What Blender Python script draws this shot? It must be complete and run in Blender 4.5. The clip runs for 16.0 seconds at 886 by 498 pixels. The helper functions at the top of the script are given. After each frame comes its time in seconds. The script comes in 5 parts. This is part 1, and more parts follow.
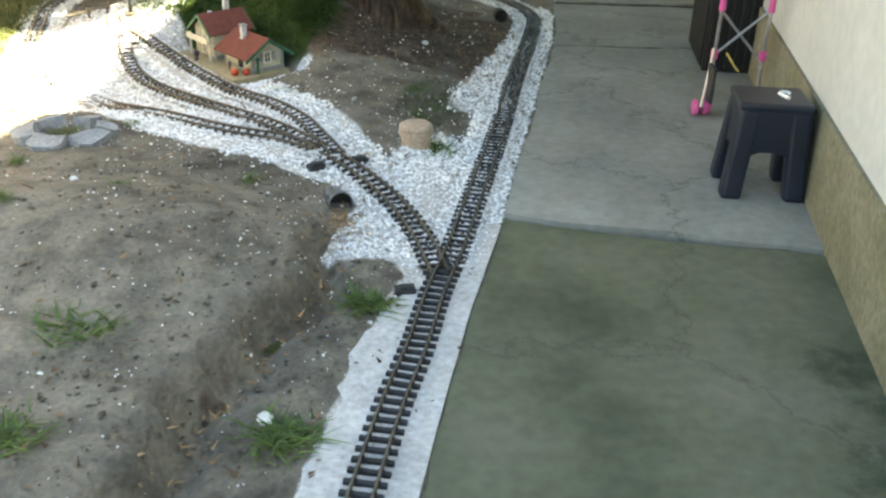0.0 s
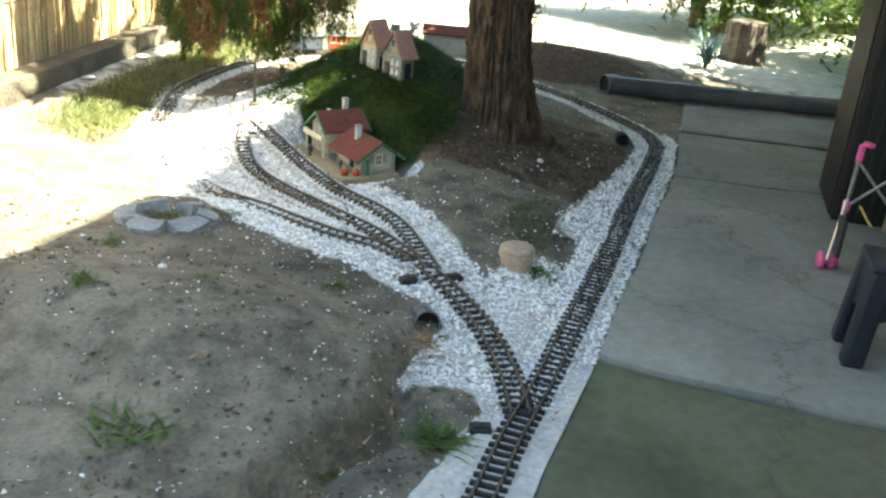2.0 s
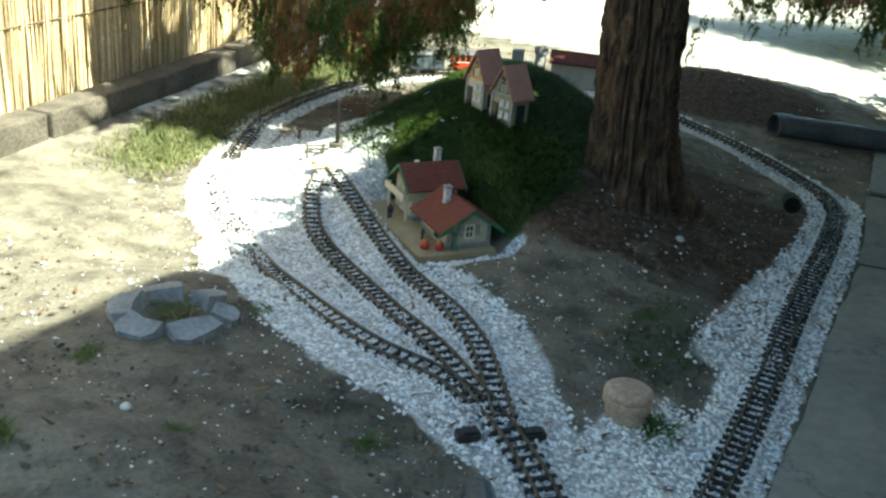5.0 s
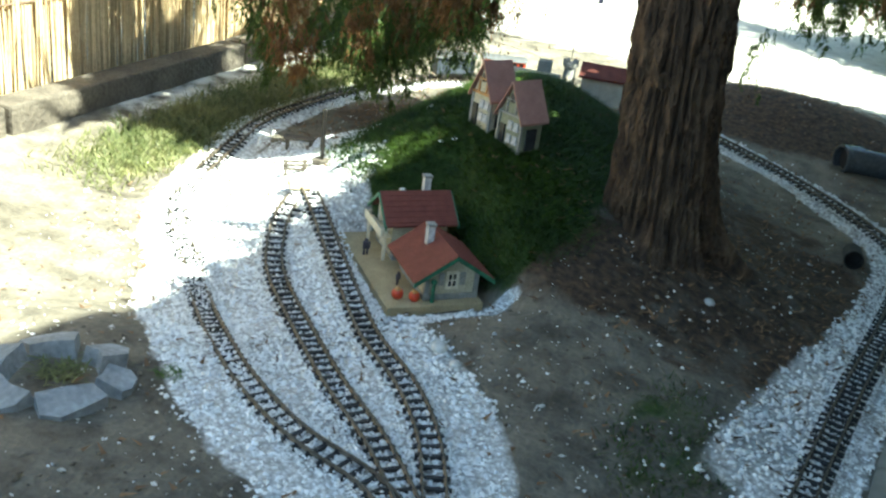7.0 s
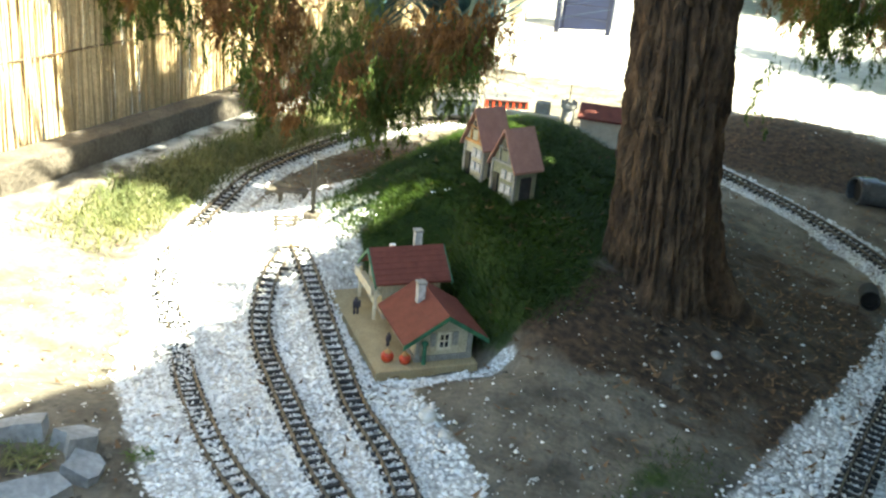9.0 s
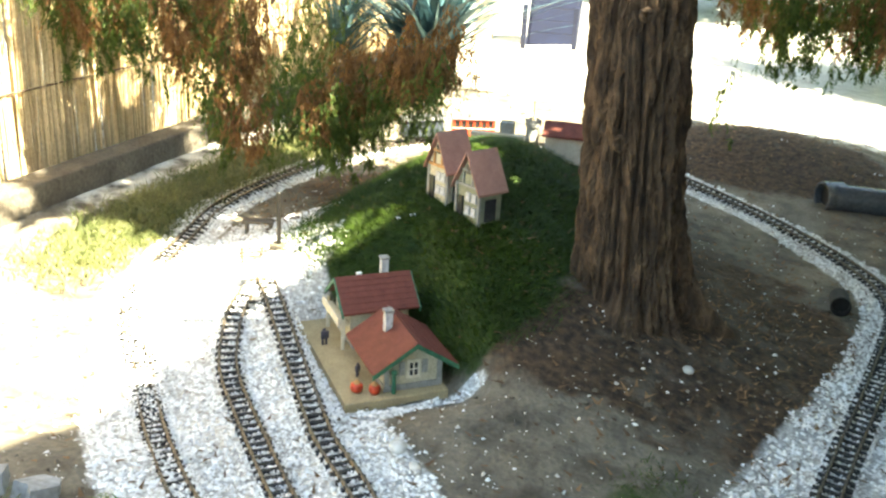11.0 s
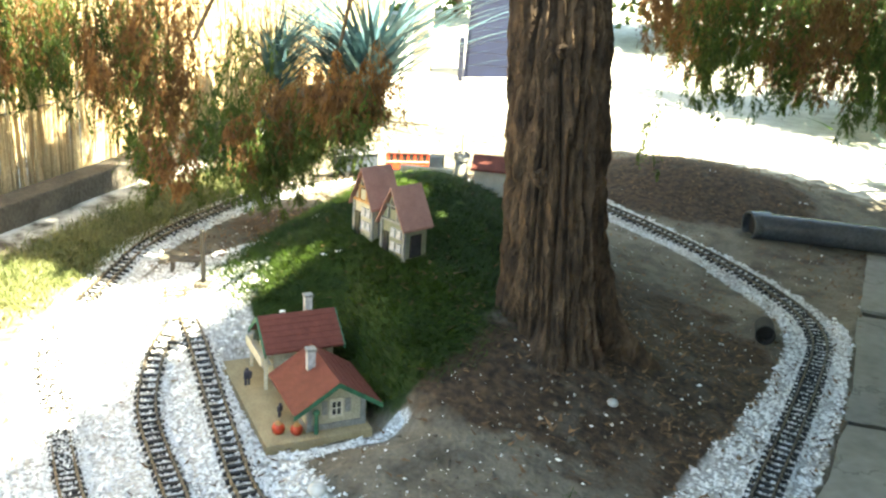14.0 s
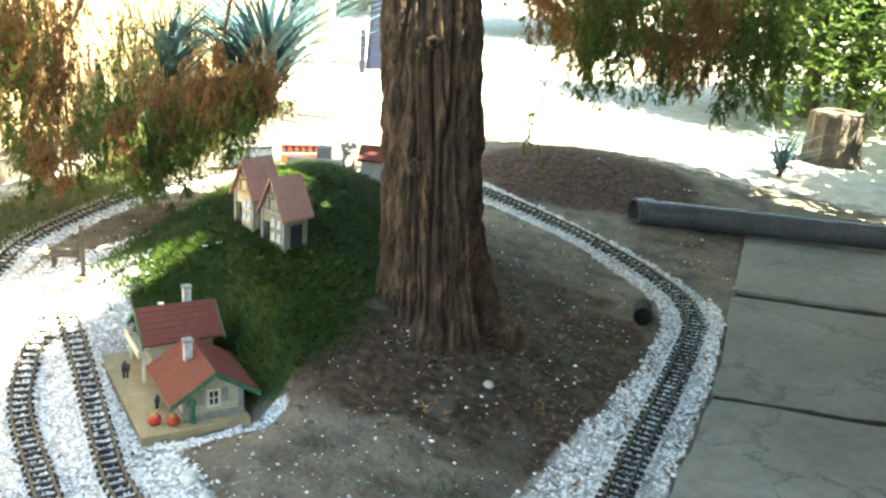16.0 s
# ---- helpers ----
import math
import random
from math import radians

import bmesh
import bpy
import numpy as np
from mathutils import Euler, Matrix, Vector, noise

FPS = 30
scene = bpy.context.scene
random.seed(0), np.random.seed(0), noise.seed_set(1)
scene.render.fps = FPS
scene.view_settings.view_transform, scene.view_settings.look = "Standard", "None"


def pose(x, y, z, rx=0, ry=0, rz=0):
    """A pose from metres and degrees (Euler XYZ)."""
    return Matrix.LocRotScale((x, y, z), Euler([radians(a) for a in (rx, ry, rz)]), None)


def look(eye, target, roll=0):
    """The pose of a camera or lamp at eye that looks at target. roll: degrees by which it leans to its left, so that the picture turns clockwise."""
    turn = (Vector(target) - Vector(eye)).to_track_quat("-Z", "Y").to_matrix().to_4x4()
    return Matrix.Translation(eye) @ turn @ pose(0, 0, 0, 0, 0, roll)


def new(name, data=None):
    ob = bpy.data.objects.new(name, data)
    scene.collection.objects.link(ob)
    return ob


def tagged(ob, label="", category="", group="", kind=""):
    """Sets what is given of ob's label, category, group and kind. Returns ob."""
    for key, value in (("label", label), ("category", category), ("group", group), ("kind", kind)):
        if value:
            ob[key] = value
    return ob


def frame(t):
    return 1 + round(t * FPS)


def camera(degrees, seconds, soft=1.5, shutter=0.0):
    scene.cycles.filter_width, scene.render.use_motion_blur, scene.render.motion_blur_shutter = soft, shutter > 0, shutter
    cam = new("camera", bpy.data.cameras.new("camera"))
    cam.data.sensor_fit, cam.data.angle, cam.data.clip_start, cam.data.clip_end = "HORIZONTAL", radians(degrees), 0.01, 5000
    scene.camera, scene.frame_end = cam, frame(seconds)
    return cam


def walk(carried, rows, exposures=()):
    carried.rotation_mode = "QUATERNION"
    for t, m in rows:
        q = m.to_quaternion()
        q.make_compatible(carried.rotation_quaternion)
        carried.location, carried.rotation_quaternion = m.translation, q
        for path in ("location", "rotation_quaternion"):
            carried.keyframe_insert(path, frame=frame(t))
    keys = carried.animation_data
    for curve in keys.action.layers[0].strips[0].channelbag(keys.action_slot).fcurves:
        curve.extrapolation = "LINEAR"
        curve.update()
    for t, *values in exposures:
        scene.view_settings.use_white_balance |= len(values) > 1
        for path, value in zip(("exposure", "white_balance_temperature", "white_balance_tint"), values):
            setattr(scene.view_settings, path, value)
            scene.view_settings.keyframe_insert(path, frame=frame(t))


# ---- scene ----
cam = camera(49.6, 16.0, soft=2.4)
PATH = [
    (0.0, (0.006, -0.001, 1.179), (0.068, 1.780, 0.270), 2.05),
    (0.5, (-0.008, 0.015, 1.178), (0.052, 1.828, 0.335), 4.05),
    (1.0, (-0.001, 0.053, 1.161), (-0.034, 1.884, 0.359), 3.01),
    (1.5, (0.037, 0.086, 1.176), (-0.090, 1.928, 0.406), 4.84),
    (2.0, (0.043, 0.164, 1.187), (-0.134, 2.017, 0.454), 5.73),
    (2.5, (0.024, 0.329, 1.212), (-0.193, 2.185, 0.499), 3.63),
    (3.0, (0.019, 0.467, 1.230), (-0.275, 2.301, 0.490), 4.05),
    (3.5, (0.079, 0.628, 1.245), (-0.347, 2.439, 0.509), 6.75),
    (4.0, (0.069, 0.775, 1.231), (-0.371, 2.569, 0.464), 7.05),
    (6.5, (0.083, 1.469, 1.179), (-0.486, 3.222, 0.403), 4.06),
    (7.0, (0.120, 1.616, 1.171), (-0.480, 3.349, 0.375), 7.62),
    (7.5, (0.158, 1.708, 1.188), (-0.490, 3.436, 0.418), 7.58),
    (8.0, (0.152, 1.710, 1.203), (-0.503, 3.447, 0.457), 6.07),
    (8.5, (0.145, 1.735, 1.204), (-0.511, 3.471, 0.457), 5.59),
    (11.0, (0.174, 1.800, 1.223), (-0.454, 3.561, 0.515), 3.17),
    (11.5, (0.189, 1.811, 1.225), (-0.425, 3.580, 0.524), 2.58),
    (12.0, (0.199, 1.823, 1.223), (-0.398, 3.597, 0.518), 2.32),
    (12.5, (0.205, 1.830, 1.230), (-0.379, 3.612, 0.536), 1.82),
    (13.0, (0.216, 1.837, 1.237), (-0.341, 3.635, 0.561), 2.15),
    (13.5, (0.220, 1.836, 1.237), (-0.328, 3.642, 0.574), 2.77),
    (14.0, (0.232, 1.838, 1.238), (-0.306, 3.653, 0.594), 3.37),
    (14.5, (0.252, 1.837, 1.245), (-0.265, 3.656, 0.595), 3.49),
    (15.0, (0.279, 1.834, 1.241), (-0.203, 3.662, 0.589), 3.41),
    (15.5, (0.323, 1.832, 1.236), (-0.096, 3.677, 0.589), 3.92),
    (16.0, (0.353, 1.822, 1.247), (-0.021, 3.677, 0.599), 4.00),
]
walk(cam, [(t, look(eye, target, roll)) for t, eye, target, roll in PATH],
     exposures=[(0.0, 3.45, 8200, 0), (1.2, 3.3, 8000, 0), (1.8, 3.12, 7600, -2), (3.3, 2.38, 6500, -10), (4.2, 2.0, 6500, -11), (7.0, 2.52, 6200, -10), (7.5, 2.4, 6300, -10), (8.0, 2.58, 6300, -10), (8.7, 2.85, 6800, -6), (11.0, 3.5, 7900, -2), (13.5, 3.5, 7800, -3), (16.0, 3.65, 7500, -4)])

# ---- light ----
SUN_AZ, SUN_EL = radians(100), radians(52)      # clockwise from +y
world = bpy.data.worlds.new("sky")
scene.world = world
world.use_nodes = True
wn = world.node_tree.nodes
sky = wn.new("ShaderNodeTexSky")
sky.sky_type = "NISHITA"
sky.sun_disc = False
sky.sun_elevation = SUN_EL
sky.sun_rotation = SUN_AZ
world.node_tree.links.new(sky.outputs[0], wn["Background"].inputs[0])
wn["Background"].inputs[1].default_value = 0.072
sun = new("sun", bpy.data.lights.new("sun", "SUN"))
sun.data.energy = 5.0
sun.data.angle = radians(0.6)
sun.data.color = (1.0, 0.94, 0.84)
sun.matrix_world = look((0, 0, 8), (-math.sin(SUN_AZ) * math.cos(SUN_EL), -math.cos(SUN_AZ) * math.cos(SUN_EL), 8 - math.sin(SUN_EL)))

# ---- materials ----
def material(name, c1, c2, scale=8.0, rough=0.85, bump=0.3, fine=60.0, metal=0.0, c3=None, spread=0.5, vary=0.0, grain=0.55, bdist=0.01):
    """Two tones by a coarse noise, a fine grain over it, an optional third tone in patches, random shade per piece."""
    m = bpy.data.materials.new(name)
    m.use_nodes = True
    n, l = m.node_tree.nodes, m.node_tree.links
    b = n["Principled BSDF"]
    co = n.new("ShaderNodeTexCoord")
    n1 = n.new("ShaderNodeTexNoise"); n1.inputs["Scale"].default_value = scale; n1.inputs["Detail"].default_value = 6
    n2 = n.new("ShaderNodeTexNoise"); n2.inputs["Scale"].default_value = fine; n2.inputs["Detail"].default_value = 4
    l.new(co.outputs["Object"], n1.inputs["Vector"]); l.new(co.outputs["Object"], n2.inputs["Vector"])
    r1 = n.new("ShaderNodeValToRGB")
    r1.color_ramp.elements[0].position, r1.color_ramp.elements[1].position = 0.5 - spread / 2, 0.5 + spread / 2
    r1.color_ramp.elements[0].color, r1.color_ramp.elements[1].color = (*c1, 1), (*c2, 1)
    if c3:
        e = r1.color_ramp.elements.new(0.5); e.color = (*c3, 1)
    l.new(n1.outputs["Fac"], r1.inputs["Fac"])
    mx = n.new("ShaderNodeMix"); mx.data_type = "RGBA"; mx.blend_type = "OVERLAY"; mx.inputs["Factor"].default_value = grain
    l.new(r1.outputs["Color"], mx.inputs["A"]); l.new(n2.outputs["Fac"], mx.inputs["B"])
    out = mx.outputs["Result"]
    if vary:
        oi = n.new("ShaderNodeObjectInfo"); ge = n.new("ShaderNodeNewGeometry"); ad = n.new("ShaderNodeMath"); ad.operation = "ADD"
        l.new(oi.outputs["Random"], ad.inputs[0]); l.new(ge.outputs["Random Per Island"], ad.inputs[1])
        fr = n.new("ShaderNodeMath"); fr.operation = "FRACT"; l.new(ad.outputs[0], fr.inputs[0])
        mr = n.new("ShaderNodeMapRange"); mr.inputs["To Min"].default_value = 1 - vary; mr.inputs["To Max"].default_value = 1 + vary
        l.new(fr.outputs[0], mr.inputs["Value"])
        hs = n.new("ShaderNodeHueSaturation"); l.new(mr.outputs[0], hs.inputs["Value"]); l.new(out, hs.inputs["Color"]); out = hs.outputs["Color"]
    l.new(out, b.inputs["Base Color"])
    b.inputs["Roughness"].default_value, b.inputs["Metallic"].default_value = rough, metal
    bp = n.new("ShaderNodeBump"); bp.inputs["Strength"].default_value = bump; bp.inputs["Distance"].default_value = bdist
    ad2 = n.new("ShaderNodeMath"); ad2.operation = "ADD"; l.new(n1.outputs["Fac"], ad2.inputs[0]); l.new(n2.outputs["Fac"], ad2.inputs[1])
    l.new(ad2.outputs[0], bp.inputs["Height"]); l.new(bp.outputs["Normal"], b.inputs["Normal"])
    return m


def leaf_material(name, c1, c2, through_light=0.45):
    m = material(name, c1, c2, 3.0, 0.55, 0.1, 30, vary=0.4)
    n, l = m.node_tree.nodes, m.node_tree.links
    b = n["Principled BSDF"]
    tr = n.new("ShaderNodeBsdfTranslucent")
    src = b.inputs["Base Color"].links[0].from_socket
    l.new(src, tr.inputs["Color"])
    ms = n.new("ShaderNodeMixShader"); ms.inputs[0].default_value = through_light
    l.new(b.outputs[0], ms.inputs[1]); l.new(tr.outputs[0], ms.inputs[2])
    l.new(ms.outputs[0], n["Material Output"].inputs["Surface"])
    return m


M_RAIL = material("weathered rail brass", (0.085, 0.07, 0.052), (0.2, 0.165, 0.125), 30, 0.45, 0.15, metal=0.5)
M_TIE = material("dark plastic sleeper", (0.011, 0.012, 0.015), (0.036, 0.037, 0.042), 20, 0.6, 0.2, vary=0.35)
M_CHIP = material("white marble chips", (0.78, 0.785, 0.79), (0.92, 0.92, 0.91), 25, 0.8, 0.3, vary=0.17)
M_PEBBLE = material("scattered pale pebbles", (0.5, 0.49, 0.46), (0.78, 0.77, 0.74), 25, 0.85, 0.3, vary=0.35)
M_CONC = material("worn concrete", (0.185, 0.19, 0.176), (0.325, 0.328, 0.305), 2.2, 0.9, 0.2, 30, c3=(0.25, 0.25, 0.225), grain=0.3, bdist=0.004)
M_CONC_G = material("algae-green concrete", (0.035, 0.046, 0.024), (0.165, 0.163, 0.12), 1.9, 0.9, 0.2, 26, c3=(0.115, 0.125, 0.078), spread=0.42, grain=0.32, bdist=0.004)
def add_algae(m):
    """Dark green algae film in ragged blotches where the slab stays damp."""
    n, l = m.node_tree.nodes, m.node_tree.links
    b = n["Principled BSDF"]
    src = b.inputs["Base Color"].links[0].from_socket
    co = n.new("ShaderNodeTexCoord")
    q = n.new("ShaderNodeTexNoise"); q.inputs["Scale"].default_value = 7; q.inputs["Detail"].default_value = 8; q.inputs["Roughness"].default_value = 0.7
    l.new(co.outputs["Object"], q.inputs["Vector"])
    a = n.new("ShaderNodeAttribute"); a.attribute_name = "algae"
    s = n.new("ShaderNodeMath"); s.operation = "MULTIPLY_ADD"; l.new(a.outputs["Fac"], s.inputs[0]); s.inputs[1].default_value = 0.5; l.new(q.outputs["Fac"], s.inputs[2])
    r = n.new("ShaderNodeMapRange"); r.inputs["From Min"].default_value = 0.86; r.inputs["From Max"].default_value = 1.06; r.inputs["To Max"].default_value = 0.75
    l.new(s.outputs[0], r.inputs["Value"])
    x = n.new("ShaderNodeMix"); x.data_type = "RGBA"; x.inputs["B"].default_value = (0.022, 0.034, 0.018, 1)
    l.new(r.outputs[0], x.inputs["Factor"]); l.new(src, x.inputs["A"])
    # hairline cracks
    v = n.new("ShaderNodeTexVoronoi"); v.feature = "DISTANCE_TO_EDGE"; v.inputs["Scale"].default_value = 0.9
    w = n.new("ShaderNodeVectorMath"); w.operation = "MULTIPLY_ADD"; w.inputs[1].default_value = (0.35, 0.35, 0.35)
    l.new(q.outputs["Color"], w.inputs[0]); l.new(co.outputs["Object"], w.inputs[2]); l.new(w.outputs[0], v.inputs["Vector"])
    k = n.new("ShaderNodeMapRange"); k.inputs["From Min"].default_value = 0.002; k.inputs["From Max"].default_value = 0.008; k.inputs["To Min"].default_value = 0.45; k.inputs["To Max"].default_value = 0.0
    l.new(v.outputs["Distance"], k.inputs["Value"])
    y = n.new("ShaderNodeMix"); y.data_type = "RGBA"; y.inputs["B"].default_value = (0.05, 0.05, 0.04, 1)
    l.new(k.outputs[0], y.inputs["Factor"]); l.new(x.outputs["Result"], y.inputs["A"])
    l.new(y.outputs["Result"], b.inputs["Base Color"])


add_algae(M_CONC)
add_algae(M_CONC_G)
M_JOINT = material("dark joint fill", (0.012, 0.011, 0.008), (0.045, 0.04, 0.03), 25, 0.95, 0.6, 80)
M_LIME = material("whitewashed mortar strip", (0.42, 0.425, 0.42), (0.6, 0.6, 0.59), 6, 0.9, 0.3, 70)
M_WALL = material("whitewashed plaster", (0.5, 0.515, 0.515), (0.64, 0.65, 0.65), 2.5, 0.9, 0.12, 24, grain=0.2, bdist=0.004)
M_PLINTH = material("stained cement plinth", (0.13, 0.12, 0.07), (0.27, 0.255, 0.19), 4, 0.92, 0.4, 50, c3=(0.2, 0.187, 0.125))
M_BARK = material("furrowed conifer bark", (0.022, 0.014, 0.009), (0.2, 0.128, 0.074), 14, 0.95, 1.0, 60, c3=(0.085, 0.052, 0.03), bdist=0.03)
def stretch(m, s):
    """Draws the pattern out along the trunk."""
    n, l = m.node_tree.nodes, m.node_tree.links
    mp = n.new("ShaderNodeMapping"); mp.inputs["Scale"].default_value = s
    links = [k for k in l if k.from_node.type == "TEX_COORD"]
    src = links[0].from_socket
    for t in [k.to_socket for k in links]:
        l.new(mp.outputs[0], t)
    l.new(src, mp.inputs["Vector"])


stretch(M_BARK, (1.7, 1.7, 0.8))
M_TWIG = material("grey-brown twig", (0.09, 0.06, 0.04), (0.17, 0.12, 0.08), 30, 0.9, 0.4)
M_NEEDLE = leaf_material("green conifer sprays", (0.03, 0.07, 0.014), (0.13, 0.18, 0.036), 0.55)
M_DRY = leaf_material("rust-brown dry sprays", (0.14, 0.068, 0.024), (0.31, 0.168, 0.066), 0.5)
M_LEAF = leaf_material("sunlit hedge leaves", (0.05, 0.11, 0.025), (0.17, 0.24, 0.06))
M_YUC = leaf_material("blue-green sword leaves", (0.028, 0.075, 0.09), (0.085, 0.16, 0.185), 0.15)
M_MOSS = leaf_material("short green moss and grass", (0.009, 0.028, 0.0008), (0.055, 0.1, 0.003), 0.35)
M_GRASS = leaf_material("yard grass", (0.08, 0.115, 0.035), (0.22, 0.22, 0.09), 0.35)
M_CLOD = material("crumbled dry soil", (0.05, 0.042, 0.031), (0.18, 0.155, 0.118), 14, 0.95, 0.5, 90, vary=0.3)
M_LITTER = material("fallen brown leaf litter", (0.07, 0.04, 0.02), (0.22, 0.13, 0.065), 20, 0.9, 0.3, vary=0.5)
M_STRAW = material("tan fallen leaves", (0.16, 0.09, 0.04), (0.4, 0.26, 0.13), 20, 0.9, 0.3, vary=0.5)
M_REED = material("dry reed canes", (0.45, 0.34, 0.19), (0.68, 0.54, 0.34), 5, 0.8, 0.3, 60, vary=0.35)
M_TIMBER = material("weathered grey timber", (0.055, 0.046, 0.036), (0.15, 0.128, 0.1), 8, 0.9, 0.8, 60)
M_PVC = material("grey plastic pipe", (0.06, 0.066, 0.076), (0.11, 0.118, 0.13), 6, 0.24, 0.05, 80)
# near-black that paints the shade of pipe holes
M_HOLE = material("dark pipe-hole shade", (0.012, 0.012, 0.012), (0.03, 0.028, 0.026), 8, 0.9, 0.1)
M_NAVY = material("dark navy plastic", (0.006, 0.009, 0.018), (0.013, 0.018, 0.034), 9, 0.38, 0.05, 150)
M_BLACK = material("black switch plastic", (0.012, 0.012, 0.013), (0.03, 0.03, 0.032), 30, 0.5, 0.1)
M_PINK = material("pink plastic", (0.62, 0.07, 0.27), (0.75, 0.13, 0.36), 8, 0.4, 0.05)
M_STEEL = material("grey metal tube", (0.3, 0.29, 0.31), (0.5, 0.49, 0.52), 12, 0.35, 0.05, metal=0.8)
M_WHITEP = material("white plastic", (0.75, 0.75, 0.75), (0.85, 0.85, 0.85), 8, 0.4, 0.05)
M_YELLOW = material("ochre cord", (0.4, 0.28, 0.06), (0.55, 0.4, 0.12), 12, 0.7, 0.1)
M_RED = material("coach red paint", (0.42, 0.04, 0.015), (0.55, 0.065, 0.025), 10, 0.38, 0.08, 90)
M_SLATE = material("blue-grey wagon paint", (0.035, 0.046, 0.063), (0.062, 0.078, 0.1), 10, 0.55, 0.15, 70)
M_ROOFG = material("grey wagon roof", (0.065, 0.067, 0.07), (0.11, 0.112, 0.115), 10, 0.6, 0.1, 70)
M_UNDER = material("black underframe", (0.01, 0.01, 0.01), (0.03, 0.028, 0.026), 20, 0.6, 0.1)
M_GLASSD = material("dark window", (0.02, 0.02, 0.022), (0.05, 0.05, 0.055), 20, 0.15, 0.0)
M_CREAM = material("cream window frames", (0.6, 0.55, 0.42), (0.75, 0.7, 0.58), 20, 0.6, 0.1)
M_TILE = material("faded red model roof tiles", (0.115, 0.027, 0.018), (0.19, 0.05, 0.034), 40, 0.75, 0.2, 300)
M_ROSE = material("rose model roof", (0.3, 0.15, 0.12), (0.42, 0.23, 0.185), 30, 0.75, 0.4, 300)
M_PLAST = material("cream model plaster", (0.4, 0.37, 0.26), (0.56, 0.52, 0.4), 25, 0.8, 0.3, 200)
M_SAGE = material("pale sage model plaster", (0.17, 0.18, 0.125), (0.27, 0.28, 0.2), 25, 0.8, 0.3, 200)
M_STONE = material("grey model stone", (0.2, 0.2, 0.19), (0.36, 0.36, 0.34), 40, 0.85, 0.4, 200)
M_GREENP = material("dark green model paint", (0.02, 0.1, 0.055), (0.04, 0.17, 0.09), 30, 0.55, 0.1)
M_SAND = material("sandy model platform", (0.31, 0.245, 0.14), (0.42, 0.34, 0.2), 20, 0.9, 0.2, 200)
M_OCHRE = material("ochre model timber", (0.4, 0.19, 0.06), (0.55, 0.3, 0.12), 30, 0.7, 0.2)
M_CHIM = material("grey-white chimney", (0.42, 0.42, 0.43), (0.62, 0.62, 0.63), 60, 0.8, 0.2)
M_FIG = material("dark figurine", (0.03, 0.03, 0.05), (0.07, 0.06, 0.08), 60, 0.6, 0.1)
M_TERRA = material("pale terracotta", (0.36, 0.26, 0.19), (0.5, 0.4, 0.31), 14, 0.85, 0.25, 90)
M_FLAG = material("grey-blue flagstone", (0.19, 0.205, 0.22), (0.33, 0.345, 0.36), 10, 0.85, 0.5, 70)
M_STUMP = material("grey split stump bark", (0.035, 0.028, 0.022), (0.12, 0.098, 0.078), 10, 0.95, 0.8, 60)
M_BLUE = material("blue painted slats", (0.003, 0.006, 0.024), (0.006, 0.011, 0.04), 8, 0.5, 0.1, 80)
M_DARKW = material("dark brown ribbed cladding", (0.002, 0.0016, 0.0013), (0.007, 0.005, 0.0038), 7, 0.55, 0.3)
M_TAN = material("pale tan post", (0.5, 0.4, 0.26), (0.66, 0.55, 0.38), 8, 0.8, 0.2)
M_TEAL = material("teal cloth", (0.02, 0.1, 0.09), (0.05, 0.2, 0.17), 20, 0.9, 0.3)
M_CASTLE = material("pale castle plaster", (0.6, 0.52, 0.4), (0.78, 0.7, 0.57), 30, 0.8, 0.3, 200)

